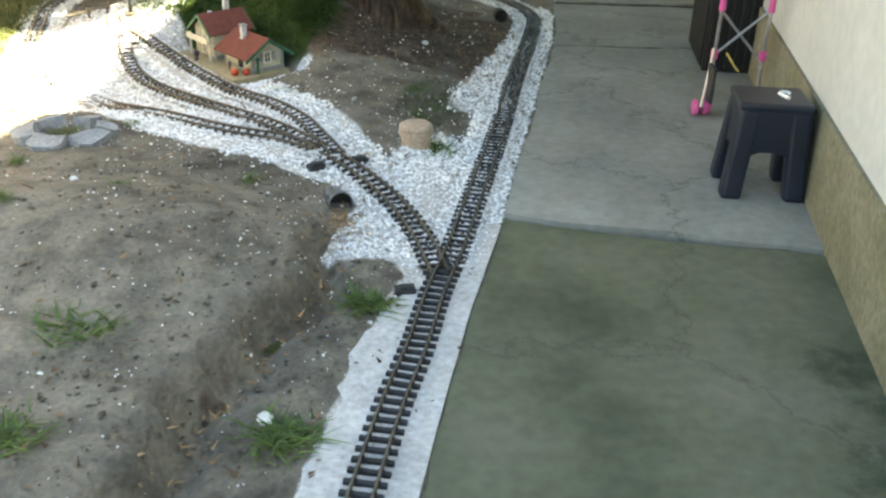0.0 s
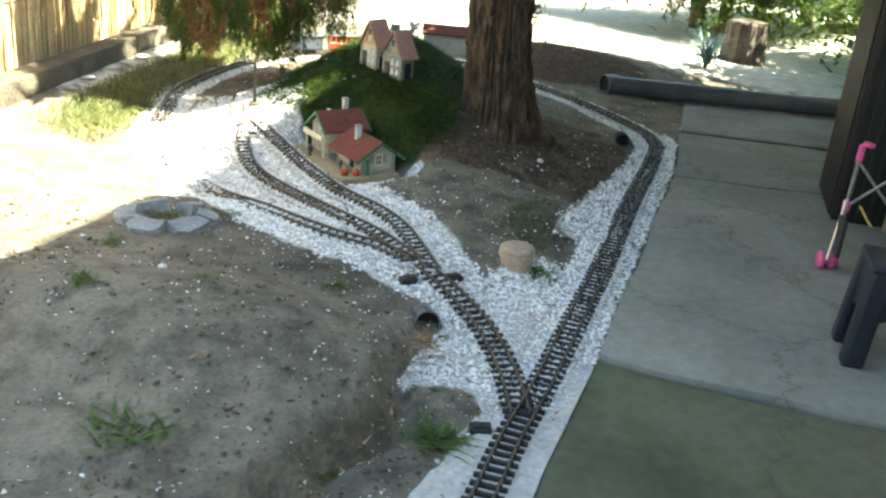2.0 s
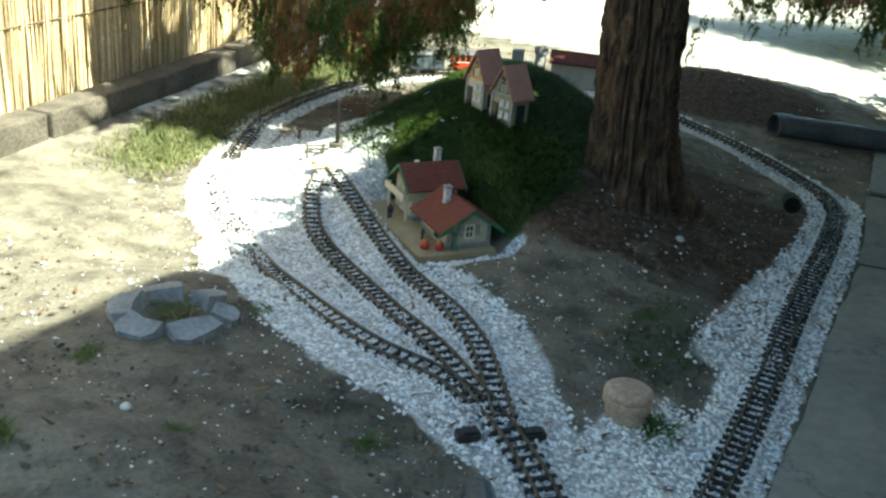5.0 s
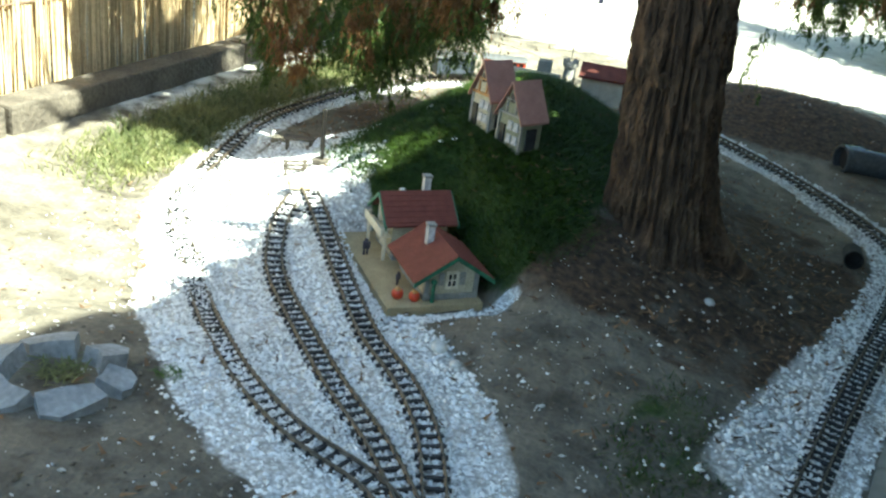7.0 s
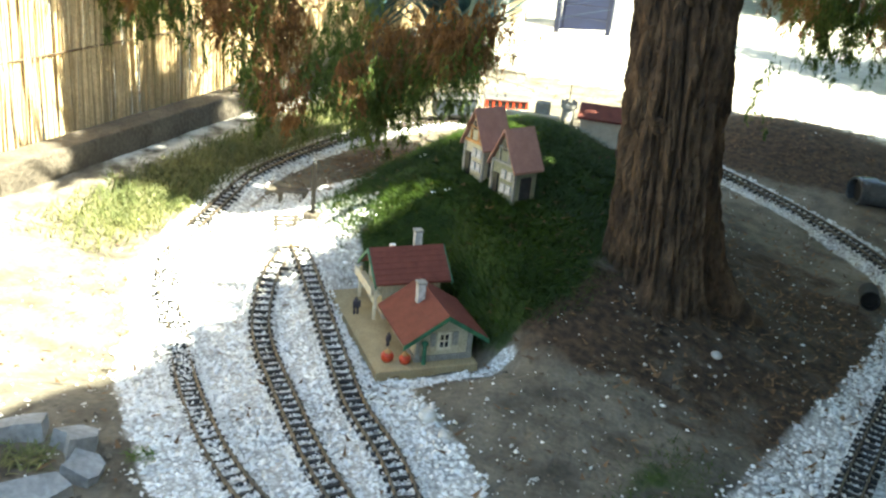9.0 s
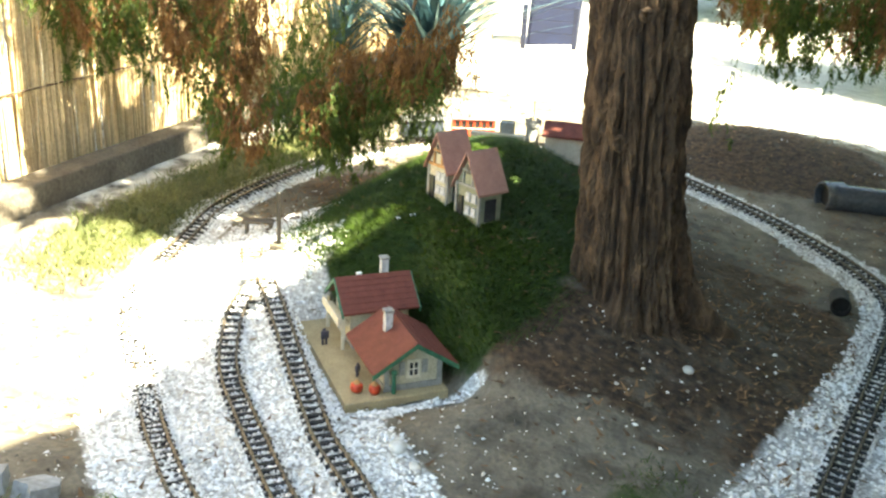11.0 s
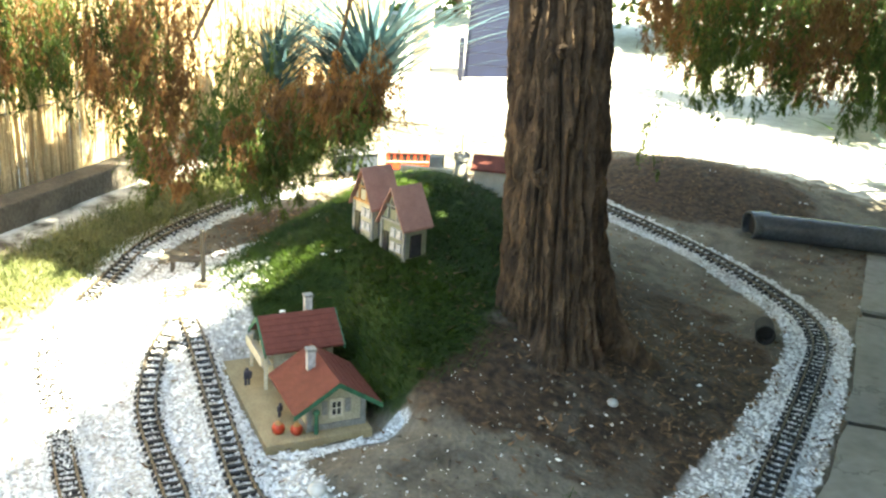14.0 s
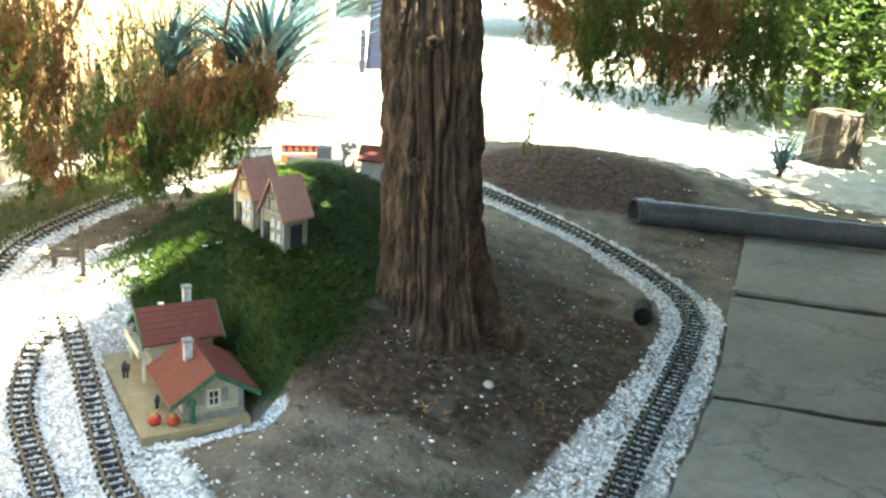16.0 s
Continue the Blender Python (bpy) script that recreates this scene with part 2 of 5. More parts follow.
# ground: dirt, gravel dust, green, litter, by the cover of the land
def ground_material():
    m = bpy.data.materials.new("yard ground")
    m.use_nodes = True
    n, l = m.node_tree.nodes, m.node_tree.links
    b = n["Principled BSDF"]
    co = n.new("ShaderNodeTexCoord")
    def noise_node(s, d=6):
        q = n.new("ShaderNodeTexNoise"); q.inputs["Scale"].default_value = s; q.inputs["Detail"].default_value = d
        l.new(co.outputs["Object"], q.inputs["Vector"]); return q
    def ramp(src, a, c, lo=0.3, hi=0.7):
        r = n.new("ShaderNodeValToRGB"); r.color_ramp.elements[0].position, r.color_ramp.elements[1].position = lo, hi
        r.color_ramp.elements[0].color, r.color_ramp.elements[1].color = (*a, 1), (*c, 1)
        l.new(src, r.inputs["Fac"]); return r.outputs["Color"]
    def mix(f, a, c, kind="MIX"):
        x = n.new("ShaderNodeMix"); x.data_type = "RGBA"; x.blend_type = kind
        if isinstance(f, float): x.inputs["Factor"].default_value = f
        else: l.new(f, x.inputs["Factor"])
        l.new(a, x.inputs["A"]); l.new(c, x.inputs["B"]); return x.outputs["Result"]
    def cover(name, jitter):
        a = n.new("ShaderNodeAttribute"); a.attribute_name = name
        s = n.new("ShaderNodeMath"); s.operation = "MULTIPLY_ADD"; l.new(jitter, s.inputs[0]); s.inputs[1].default_value = 1.0; s.inputs[2].default_value = -0.5
        t = n.new("ShaderNodeMath"); t.operation = "ADD"; l.new(a.outputs["Fac"], t.inputs[0]); l.new(s.outputs[0], t.inputs[1])
        r = n.new("ShaderNodeMapRange"); r.inputs["From Min"].default_value = 0.38; r.inputs["From Max"].default_value = 0.62
        l.new(t.outputs[0], r.inputs["Value"]); return r.outputs[0]
    big, mid, fine = noise_node(1.6), noise_node(11), noise_node(75)
    dirt = mix(0.5, ramp(big.outputs["Fac"], (0.055, 0.048, 0.036), (0.215, 0.19, 0.147), 0.34, 0.62), ramp(mid.outputs["Fac"], (0.038, 0.032, 0.024), (0.225, 0.198, 0.153), 0.32, 0.58))
    vo = n.new("ShaderNodeTexVoronoi"); vo.inputs["Scale"].default_value = 95; l.new(co.outputs["Object"], vo.inputs["Vector"])
    dust = ramp(vo.outputs["Distance"], (0.72, 0.72, 0.72), (0.38, 0.37, 0.35), 0.1, 0.75)
    green = ramp(mid.outputs["Fac"], (0.01, 0.026, 0.003), (0.036, 0.066, 0.008))
    dryg = ramp(mid.outputs["Fac"], (0.1, 0.13, 0.05), (0.3, 0.27, 0.15))
    # litter brown, darkened to put the tree's shade into the soil too
    litter_shade = ramp(noise_node(40).outputs["Fac"], (0.022, 0.014, 0.009), (0.095, 0.058, 0.032))
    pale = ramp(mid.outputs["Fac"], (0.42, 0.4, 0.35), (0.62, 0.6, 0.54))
    c = mix(cover("litter_shade", mid.outputs["Fac"]), dirt, litter_shade)
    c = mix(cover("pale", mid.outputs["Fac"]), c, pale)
    c = mix(cover("grass", mid.outputs["Fac"]), c, dryg)
    c = mix(cover("moss", mid.outputs["Fac"]), c, green)
    c = mix(cover("gravel", mid.outputs["Fac"]), c, dust)
    c = mix(0.5, c, fine.outputs["Fac"], "OVERLAY")
    l.new(c, b.inputs["Base Color"])
    b.inputs["Roughness"].default_value = 0.95
    ad = n.new("ShaderNodeMath"); ad.operation = "MULTIPLY_ADD"; l.new(mid.outputs["Fac"], ad.inputs[0]); ad.inputs[1].default_value = 2.0; l.new(fine.outputs["Fac"], ad.inputs[2])
    bp = n.new("ShaderNodeBump"); bp.inputs["Strength"].default_value = 0.6; bp.inputs["Distance"].default_value = 0.012
    l.new(ad.outputs[0], bp.inputs["Height"]); l.new(bp.outputs["Normal"], b.inputs["Normal"])
    return m


M_GROUND = ground_material()

# ---- lie of the land ----
def step(a, b, v):
    t = np.clip((v - a) / (b - a), 0, 1)
    return t * t * (3 - 2 * t)


LEVELS = np.array([  # x, y, height above the near track
    (-0.2, 2.5, -0.03), (-0.55, 2.70, 0.085), (-0.62, 2.40, 0.085), (-0.96, 2.55, 0.105), (-1.00, 2.98, 0.07), (-0.30, 2.62, 0.03),
    (-0.27, 2.85, 0.045), (-0.45, 3.00, 0.05), (-0.77, 3.60, -0.03), (-1.05, 3.68, -0.06), (-1.37, 3.75, -0.075),
    (-1.73, 4.16, -0.065), (-1.20, 4.05, 0.03), (-1.33, 4.25, 0.03), (-0.49, 3.46, 0.05), (-0.27, 3.57, 0.07),
    (-0.15, 3.63, 0.065), (-0.39, 3.83, 0.115), (0.04, 4.10, 0.10), (-0.71, 3.64, 0.025), (-0.52, 3.78, 0.07),
    (0.28, 4.08, -0.02), (0.44, 5.13, -0.03), (-0.26, 3.32, 0.07), (0.2, 3.07, 0.0), (0.38, 3.92, 0.0), (0.06, 2.3, 0.0),
    (0.6, 5.0, -0.02), (-1.8, 5.2, 0.0), (0.0, 1.6, 0.0),
    (-1.62, 6.1, -0.01), (-1.25, 6.36, -0.012), (-0.85, 6.38, -0.012), (-0.5, 6.25, -0.01)])


def land(x, y):
    x, y = np.asarray(x, float), np.asarray(y, float)
    top, wgt = np.zeros_like(x), np.full_like(x, 0.06)
    for px, py, pz in LEVELS:
        w = np.exp(-((x - px) ** 2 + (y - py) ** 2) / (2 * 0.2 ** 2))
        top, wgt = top + w * pz, wgt + w
    h = top / wgt
    # raised bed at the near side, with a soft broken edge
    edge = np.interp(y, [0.6, 1.47, 1.77, 1.97, 2.34, 2.6], [-0.5, -0.44, -0.36, -0.24, -0.23, -0.32])
    edge = edge + 0.022 * np.sin(y * 19) + 0.014 * np.sin(y * 43 + 1)
    h = h + (0.075 * step(0, 0.06, edge - x) - 0.042 * np.exp(-((edge - x + 0.025) / 0.03) ** 2)) * (1 - step(2.2, 2.6, y))
    # mound under the trees, bank behind the loop
    h = h + 0.42 * np.exp(-(((x + 0.74) / 0.40) ** 2 + ((y - 4.78) / 0.6) ** 2) / 1.6)
    h = h + 0.16 * np.exp(-(((x - 0.0) / 0.5) ** 2 + ((y - 6.62) / 0.3) ** 2) / 2)
    h = h + 0.06 * step(6.3, 7.5, y) + 0.05 * np.sin(x * 1.7 + y) * step(6.0, 9.0, y) * (1 - step(20, 40, y))
    # level pad under the station
    u, v = (x + 1.04) * 0.674 - (y - 4.0) * 0.738, (x + 1.04) * 0.738 + (y - 4.0) * 0.674
    pad = step(-0.08, 0.0, u) * (1 - step(0.49, 0.72, u)) * step(-0.06, 0.0, v) * (1 - step(0.27, 0.42, v))
    h = h * (1 - pad) + 0.016 * pad
    # the concrete path keeps level ground
    pe = path_left(y)
    lev = step(-0.12, 0.0, x - pe) * (1 - step(6.05, 6.3, y))
    return h * (1 - lev) - 0.055 * lev * step(0.0, 0.05, x - pe)


def path_left(y):
    return np.interp(y, [-3, 0.6, 1.555, 1.954, 2.495, 3.609, 4.48, 5.96, 8], [-0.75, -0.1, 0.07, 0.145, 0.268, 0.482, 0.655, 0.845, 1.1])


def path_wall(y):
    return 1.035 + 0.178 * (y - 1.684)


def land_at(x, y):
    return float(land(np.array([x]), np.array([y]))[0])


# ---- track lines ----
def smooth_line(pts, gap=0.0158):
    p = np.array(pts, float)
    p = np.vstack([2 * p[0] - p[1], p, 2 * p[-1] - p[-2]])
    out = []
    for i in range(1, len(p) - 2):
        for u in np.linspace(0, 1, 24, endpoint=False):
            a, b, c, d = p[i - 1:i + 3]
            out.append(0.5 * (2 * b + (c - a) * u + (2 * a - 5 * b + 4 * c - d) * u * u + (3 * b - a - 3 * c + d) * u ** 3))
    out.append(p[-2])
    out = np.array(out)
    s = np.r_[0, np.cumsum(np.linalg.norm(np.diff(out, axis=0), axis=1))]
    k = np.arange(0, s[-1], gap)
    return np.c_[np.interp(k, s, out[:, 0]), np.interp(k, s, out[:, 1])]


MAIN = smooth_line([(-0.16, 0.9), (-0.09, 1.25), (-0.031, 1.58), (0.018, 1.80), (0.062, 2.047), (0.117, 2.288), (0.2, 2.702), (0.3, 3.203),
                    (0.42, 3.9), (0.5, 4.3), (0.575, 4.72), (0.61, 5.0), (0.565, 5.25), (0.44, 5.47), (0.27, 5.66), (0.03, 5.88), (-0.2, 6.06),
                    (-0.5, 6.25), (-0.85, 6.38), (-1.25, 6.36), (-1.6, 6.12), (-1.77, 5.7), (-1.83, 5.25), (-1.84, 4.85), (-1.8, 4.6), (-1.735, 4.3), (-1.62, 4.02), (-1.48, 3.83), (-1.33, 3.68), (-1.25, 3.585)])
BRANCH = smooth_line([(0.075, 2.15), (0.034, 2.335), (-0.03, 2.52), (-0.11, 2.665), (-0.205, 2.79), (-0.29, 2.88)])
LINE_R = smooth_line([(-0.24, 2.84), (-0.305, 2.98), (-0.385, 3.135), (-0.5, 3.285), (-0.66, 3.44), (-0.79, 3.6), (-0.91, 3.75), (-1.07, 3.945), (-1.16, 4.05), (-1.205, 4.10)])
LINE_M = smooth_line([(-0.29, 2.88), (-0.455, 3.055), (-0.65, 3.23), (-0.89, 3.49), (-1.075, 3.698), (-1.17, 3.86), (-1.215, 3.98), (-1.235, 4.09)])
LINE_L = smooth_line([(-0.31, 2.875), (-0.43, 2.95), (-0.62, 3.01), (-0.81, 3.13), (-1.0, 3.31), (-1.23, 3.56), (-1.33, 3.68)])
LINES = [MAIN, BRANCH, LINE_R, LINE_M, LINE_L]
ALL_LINES = np.vstack([q[::4] for q in LINES])
FAN = np.vstack([q[::4] for q in (LINE_R, LINE_M, LINE_L)])


def nearest(pts, x, y):
    x, y = np.ravel(x), np.ravel(y)
    out = np.empty(len(x))
    for i in range(0, len(x), 4000):
        a = np.c_[x[i:i + 4000], y[i:i + 4000]]
        out[i:i + 4000] = np.sqrt(((a[:, None, :] - pts[None]) ** 2).sum(2).min(1))
    return out


def gravel_cover(x, y):
    """How much white ballast lies at a place, 0 to 1."""
    x, y = np.ravel(x), np.ravel(y)
    w = np.interp(y, [0, 1.9, 2.1, 3.0, 4.0, 5.0, 5.6, 6.1, 7], [0.12, 0.12, 0.11, 0.11, 0.115, 0.11, 0.10, 0.09, 0.09])
    g = 1 - step(w * 0.75, w * 1.25, nearest(MAIN[::4], x, y))
    g = np.maximum(g, 1 - step(0.12, 0.2, nearest(FAN, x, y)))
    g = np.maximum(g, 1 - step(0.07, 0.13, nearest(BRANCH[::4], x, y)))
    # wedge between the diverging tracks
    a = (x + 0.18 - (y - 2.6) * 0.28)
    g = np.maximum(g, step(0.0, 0.06, a) * (1 - step(3.0, 3.25, y)) * step(2.2, 2.3, y) * step(0.0, 0.03, path_left(y) - x - 0.03))
    g = np.maximum(g, step(0.0, 0.12, x - 0.28 - (y - 4.2) * 0.3) * step(3.2, 3.6, y) * (1 - step(5.0, 5.3, y)) * step(0.0, 0.05, path_left(y) - x))
    # the yard end of the sidings
    g = np.maximum(g, (1 - step(0.24, 0.36, np.hypot((x + 1.36) * 0.9, (y - 4.18)))))
    g = np.maximum(g, (1 - step(0.16, 0.3, np.hypot((x + 1.45), (y - 4.55)))))
    # spill beside the station
    t = np.clip(((x + 0.7) * 0.25 + (y - 3.58) * 0.26) / 0.1301, 0, 1)
    g = np.maximum(g, 1 - step(0.012, 0.05, np.hypot(x + 0.7 - 0.25 * t, y - 3.58 - 0.26 * t)))
    return np.where(x > path_left(y) - 0.01, 0, g)


def part(name, bm, mat, parent=None, label="", smooth=False):
    """One mesh object from a bmesh (or a mesh), under a thing or a part."""
    if isinstance(bm, bmesh.types.BMesh):
        me = bpy.data.meshes.new(name)
        bm.to_mesh(me)
        bm.free()
    else:
        me = bm
    if smooth:
        for p in me.polygons:
            p.use_smooth = True
    if not me.materials:
        me.materials.append(mat)
    ob = new(name, me)
    if parent is not None:
        ob.parent = parent
    if label:
        ob["label"] = label
    return ob


def raw(name, verts, faces, mat, parent=None, label="", smooth=False):
    me = bpy.data.meshes.new(name)
    me.from_pydata([tuple(v) for v in verts], [], [tuple(f) for f in faces])
    me.update()
    return part(name, me, mat, parent, label, smooth)


def thing(name, m, label, category, group="", kind=""):
    ob = new(name)
    ob.matrix_world = m
    ob.empty_display_size = 0.05
    return tagged(ob, label, category, group, kind)


def box(bm, c, s, rz=0.0, bevel=0.0, m=None):
    geo = bmesh.ops.create_cube(bm, size=1.0)
    vs = geo["verts"]
    bmesh.ops.scale(bm, vec=s, verts=vs)
    if bevel:
        es = list({e for v in vs for e in v.link_edges})
        r = bmesh.ops.bevel(bm, geom=es, offset=bevel, segments=2, affect="EDGES", profile=0.6)
        vs = list({v for f in r["faces"] for v in f.verts} | {v for v in vs if v.is_valid})
        seen, stack = set(vs), list(vs)
        while stack:
            v = stack.pop()
            for e in v.link_edges:
                o = e.other_vert(v)
                if o not in seen:
                    seen.add(o); stack.append(o)
        vs = list(seen)
    mm = pose(*c, 0, 0, rz) if m is None else m @ pose(*c, 0, 0, rz)
    bmesh.ops.transform(bm, matrix=mm, verts=vs)
    return vs


def boxes(items, bevel=0.0):
    bm = bmesh.new()
    for it in items:
        box(bm, it[0], it[1], it[2] if len(it) > 2 else 0, bevel)
    return bm


def lathe(profile, seg=24, caps=True):
    """Turned shape round z from (radius, height) rows."""
    bm = bmesh.new()
    rings = []
    for r, z in profile:
        rings.append([bm.verts.new((r * math.cos(2 * math.pi * k / seg), r * math.sin(2 * math.pi * k / seg), z)) for k in range(seg)])
    for a, b in zip(rings, rings[1:]):
        for k in range(seg):
            bm.faces.new((a[k], a[(k + 1) % seg], b[(k + 1) % seg], b[k]))
    if caps and profile[0][0] > 1e-4:
        bm.faces.new(rings[0][::-1])
    if caps and profile[-1][0] > 1e-4:
        bm.faces.new(rings[-1])
    bmesh.ops.remove_doubles(bm, verts=bm.verts, dist=1e-5)
    return bm


def tube(points, radii, seg=10, wob=0.0, rng=None):
    """A round limb along points with a radius at each."""
    bm = bmesh.new()
    pts = [Vector(p) for p in points]
    rings = []
    for i, p in enumerate(pts):
        d = (pts[min(i + 1, len(pts) - 1)] - pts[max(i - 1, 0)]).normalized()
        u = d.cross(Vector((0.31, 0.17, 0.93))).normalized()
        v = d.cross(u)
        r = radii[i] if hasattr(radii, "__len__") else radii
        rings.append([bm.verts.new(p + (u * math.cos(a) + v * math.sin(a)) * r * (1 + (rng.uniform(-wob, wob) if rng else 0)))
                      for a in (2 * math.pi * k / seg for k in range(seg))])
    for a, b in zip(rings, rings[1:]):
        for k in range(seg):
            bm.faces.new((a[k], a[(k + 1) % seg], b[(k + 1) % seg], b[k]))
    bm.faces.new(rings[0][::-1]); bm.faces.new(rings[-1])
    return bm


def prism(outline, depth):
    """An outline in x, z drawn out along y, centred."""
    bm = bmesh.new()
    a = [bm.verts.new((x, -depth / 2, z)) for x, z in outline]
    b = [bm.verts.new((x, depth / 2, z)) for x, z in outline]
    bm.faces.new(a); bm.faces.new(b[::-1])
    for k in range(len(a)):
        q = (k + 1) % len(a)
        bm.faces.new((a[q], a[k], b[k], b[q]))
    bmesh.ops.recalc_face_normals(bm, faces=bm.faces)
    return bm


# ---- ground ----
def axis(core, lo, hi, far):
    c = np.arange(lo, hi + 1e-6, core)
    grow = [core]
    while sum(grow) < far:
        grow.append(grow[-1] * 1.22)
    g = np.cumsum(grow)
    return np.r_[(lo - g)[::-1], c, hi + g]


rng = np.random.default_rng(7)
gx, gy = axis(0.02, -2.2, 0.95, 160), axis(0.02, 1.0, 6.6, 220)
GX, GY = np.meshgrid(gx, gy)
fx, fy = GX.ravel(), GY.ravel()
gz = land(fx, fy)
near = np.exp(-((np.clip(np.abs(fx + 0.6) - 1.6, 0, 9)) + np.clip(np.abs(fy - 3.8) - 2.8, 0, 9)) / 0.4)
rough = np.array([noise.fractal((a * 5, b * 5, 0.3), 0.8, 2.1, 4) for a, b in zip(fx, fy)])
gz = gz + near * rough * np.where(fx > path_left(fy) - 0.02, 0, 0.007 + 0.009 * (1 - step(2.1, 2.7, fy)) * step(0.2, 0.4, -fx))
nx, ny = len(gx), len(gy)
ii = np.arange(nx * ny).reshape(ny, nx)
quads = np.c_[ii[:-1, :-1].ravel(), ii[:-1, 1:].ravel(), ii[1:, 1:].ravel(), ii[1:, :-1].ravel()]
gme = bpy.data.meshes.new("ground")
gme.from_pydata(np.c_[fx, fy, gz].tolist(), [], quads.tolist())


MOSS_EDGE = [(-1.3, 4.42), (-1.04, 4.13), (-0.68, 3.94), (-0.45, 3.86), (-0.34, 4.08), (-0.30, 4.6), (-0.25, 5.1), (-0.5, 5.5), (-0.95, 5.45), (-1.22, 4.95)]


def moss_cover(x, y):
    """1 inside the mossy side of the mound, fading over its edge."""
    inside, far = np.zeros(len(x), bool), np.full(len(x), 9.0)
    for (ax, ay), (bx, by) in zip(MOSS_EDGE, MOSS_EDGE[1:] + MOSS_EDGE[:1]):
        inside ^= ((ay > y) != (by > y)) & (x < (bx - ax) * (y - ay) / (by - ay + 1e-9) + ax)
        t = np.clip(((x - ax) * (bx - ax) + (y - ay) * (by - ay)) / ((bx - ax) ** 2 + (by - ay) ** 2), 0, 1)
        far = np.minimum(far, np.hypot(x - ax - t * (bx - ax), y - ay - t * (by - ay)))
    return step(-0.07, 0.07, np.where(inside, far, -far))


def patch_cover(x, y):
    return 1 - step(0.6, 1.1, np.hypot((x - 0.06) / 0.15, (y - 3.42) / 0.26))


def grass_cover(x, y):
    return np.maximum(step(-0.05, 0.12, -1.86 - x) * step(3.9, 4.5, y) * (1 - step(0.2, 0.4, -x - 1.9)) * (1 - step(7, 8, y)), 0)


cov = {"gravel": gravel_cover(fx, fy), "moss": np.maximum(moss_cover(fx, fy), 0.45 * patch_cover(fx, fy)), "grass": grass_cover(fx, fy),
       # oval round the trunk is fallen litter, widened to paint in tree shade
       "litter_shade": np.maximum.reduce([0.4 * (np.abs(fx - np.interp(fy, [0.6, 1.47, 1.77, 1.97, 2.34, 2.6], [-0.5, -0.44, -0.36, -0.24, -0.23, -0.32]) + 0.02 + 0.03 * np.sin(fy * 19)) < 0.032) * (fy < 2.3), 0.72 * (1 - step(0.6, 1.0, np.hypot((fx - 0.1) / 0.75, (fy - 6.5) / 0.55))), 0.62 * (1 - step(0.55, 1.0, np.hypot((fx - 0.05) / 0.66, (fy - 4.5) / 1.05))), 0.7 * (1 - step(0.2, 0.45, np.hypot((fx + 1.35) / 1.2, (fy - 5.3) / 0.9))), 0.75 * (1 - step(0.5, 1.0, np.hypot((fx + 0.28) / 0.32, (fy - 4.02) / 0.32)))]),
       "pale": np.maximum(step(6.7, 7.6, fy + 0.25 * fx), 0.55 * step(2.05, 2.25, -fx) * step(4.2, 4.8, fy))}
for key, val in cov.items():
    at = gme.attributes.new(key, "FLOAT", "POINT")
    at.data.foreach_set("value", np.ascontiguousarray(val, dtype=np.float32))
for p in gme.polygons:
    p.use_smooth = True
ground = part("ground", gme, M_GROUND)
tagged(ground, "dry brown garden soil with gravel, moss and grass patches", "ground", kind="structure")

# ---- concrete path: slabs side by side ----
path = thing("pavement", pose(0, 0, 0), "worn grey concrete garden path cast in slabs", "path", kind="structure")
def slab(y0, y1, mat, top, label):
    bm = bmesh.new()
    rows = []
    n = max(6, int((y1 - y0) / 0.1))
    r = random.Random(int(y0 * 10))
    for k in range(n + 1):
        v = y0 + (y1 - y0) * k / n
        a, b = float(path_left(v)) + r.uniform(-0.008, 0.008), float(path_wall(v)) + 0.3
        rows.append([])
        for j in range(9):
            q = j / 8
            x = a + (b - a) * q
            yy = v - (0.21 if v < 3.4 else 0.0) * (x - a)
            jag = r.uniform(-0.016, 0.016) if k in (0, n) else 0
            rows[-1].append(bm.verts.new((x, yy + jag, top + r.uniform(-0.0012, 0.0012))))
    for a, b in zip(rows, rows[1:]):
        for j in range(8):
            bm.faces.new((a[j], a[j + 1], b[j + 1], b[j]))
    ex = bmesh.ops.extrude_face_region(bm, geom=list(bm.faces))
    bmesh.ops.translate(bm, vec=(0, 0, -0.07), verts=[g for g in ex["geom"] if isinstance(g, bmesh.types.BMVert)])
    bmesh.ops.recalc_face_normals(bm, faces=bm.faces)
    ob = part("slab", bm, mat, path, label)
    co = np.empty(len(ob.data.vertices) * 3); ob.data.vertices.foreach_get("co", co); co = co.reshape(-1, 3)
    near_wall = path_wall(co[:, 1]) - co[:, 0]
    al = (1 - step(0.02, 0.42, near_wall)) * (1 - step(1.75, 2.3, co[:, 1])) + 0.35 * step(2.0, 2.5, co[:, 1]) * (1 - step(0.0, 0.15, near_wall))
    at = ob.data.attributes.new("algae", "FLOAT", "POINT")
    at.data.foreach_set("value", np.ascontiguousarray(al, dtype=np.float32))


slab(-1.2, 2.488, M_CONC_G, 0.002, "algae-stained damp concrete slab")
slab(2.51, 4.392, M_CONC, 0.012, "")
slab(4.44, 5.29, M_CONC, 0.004, "")
slab(5.335, 6.06, M_CONC, 0.010, "")
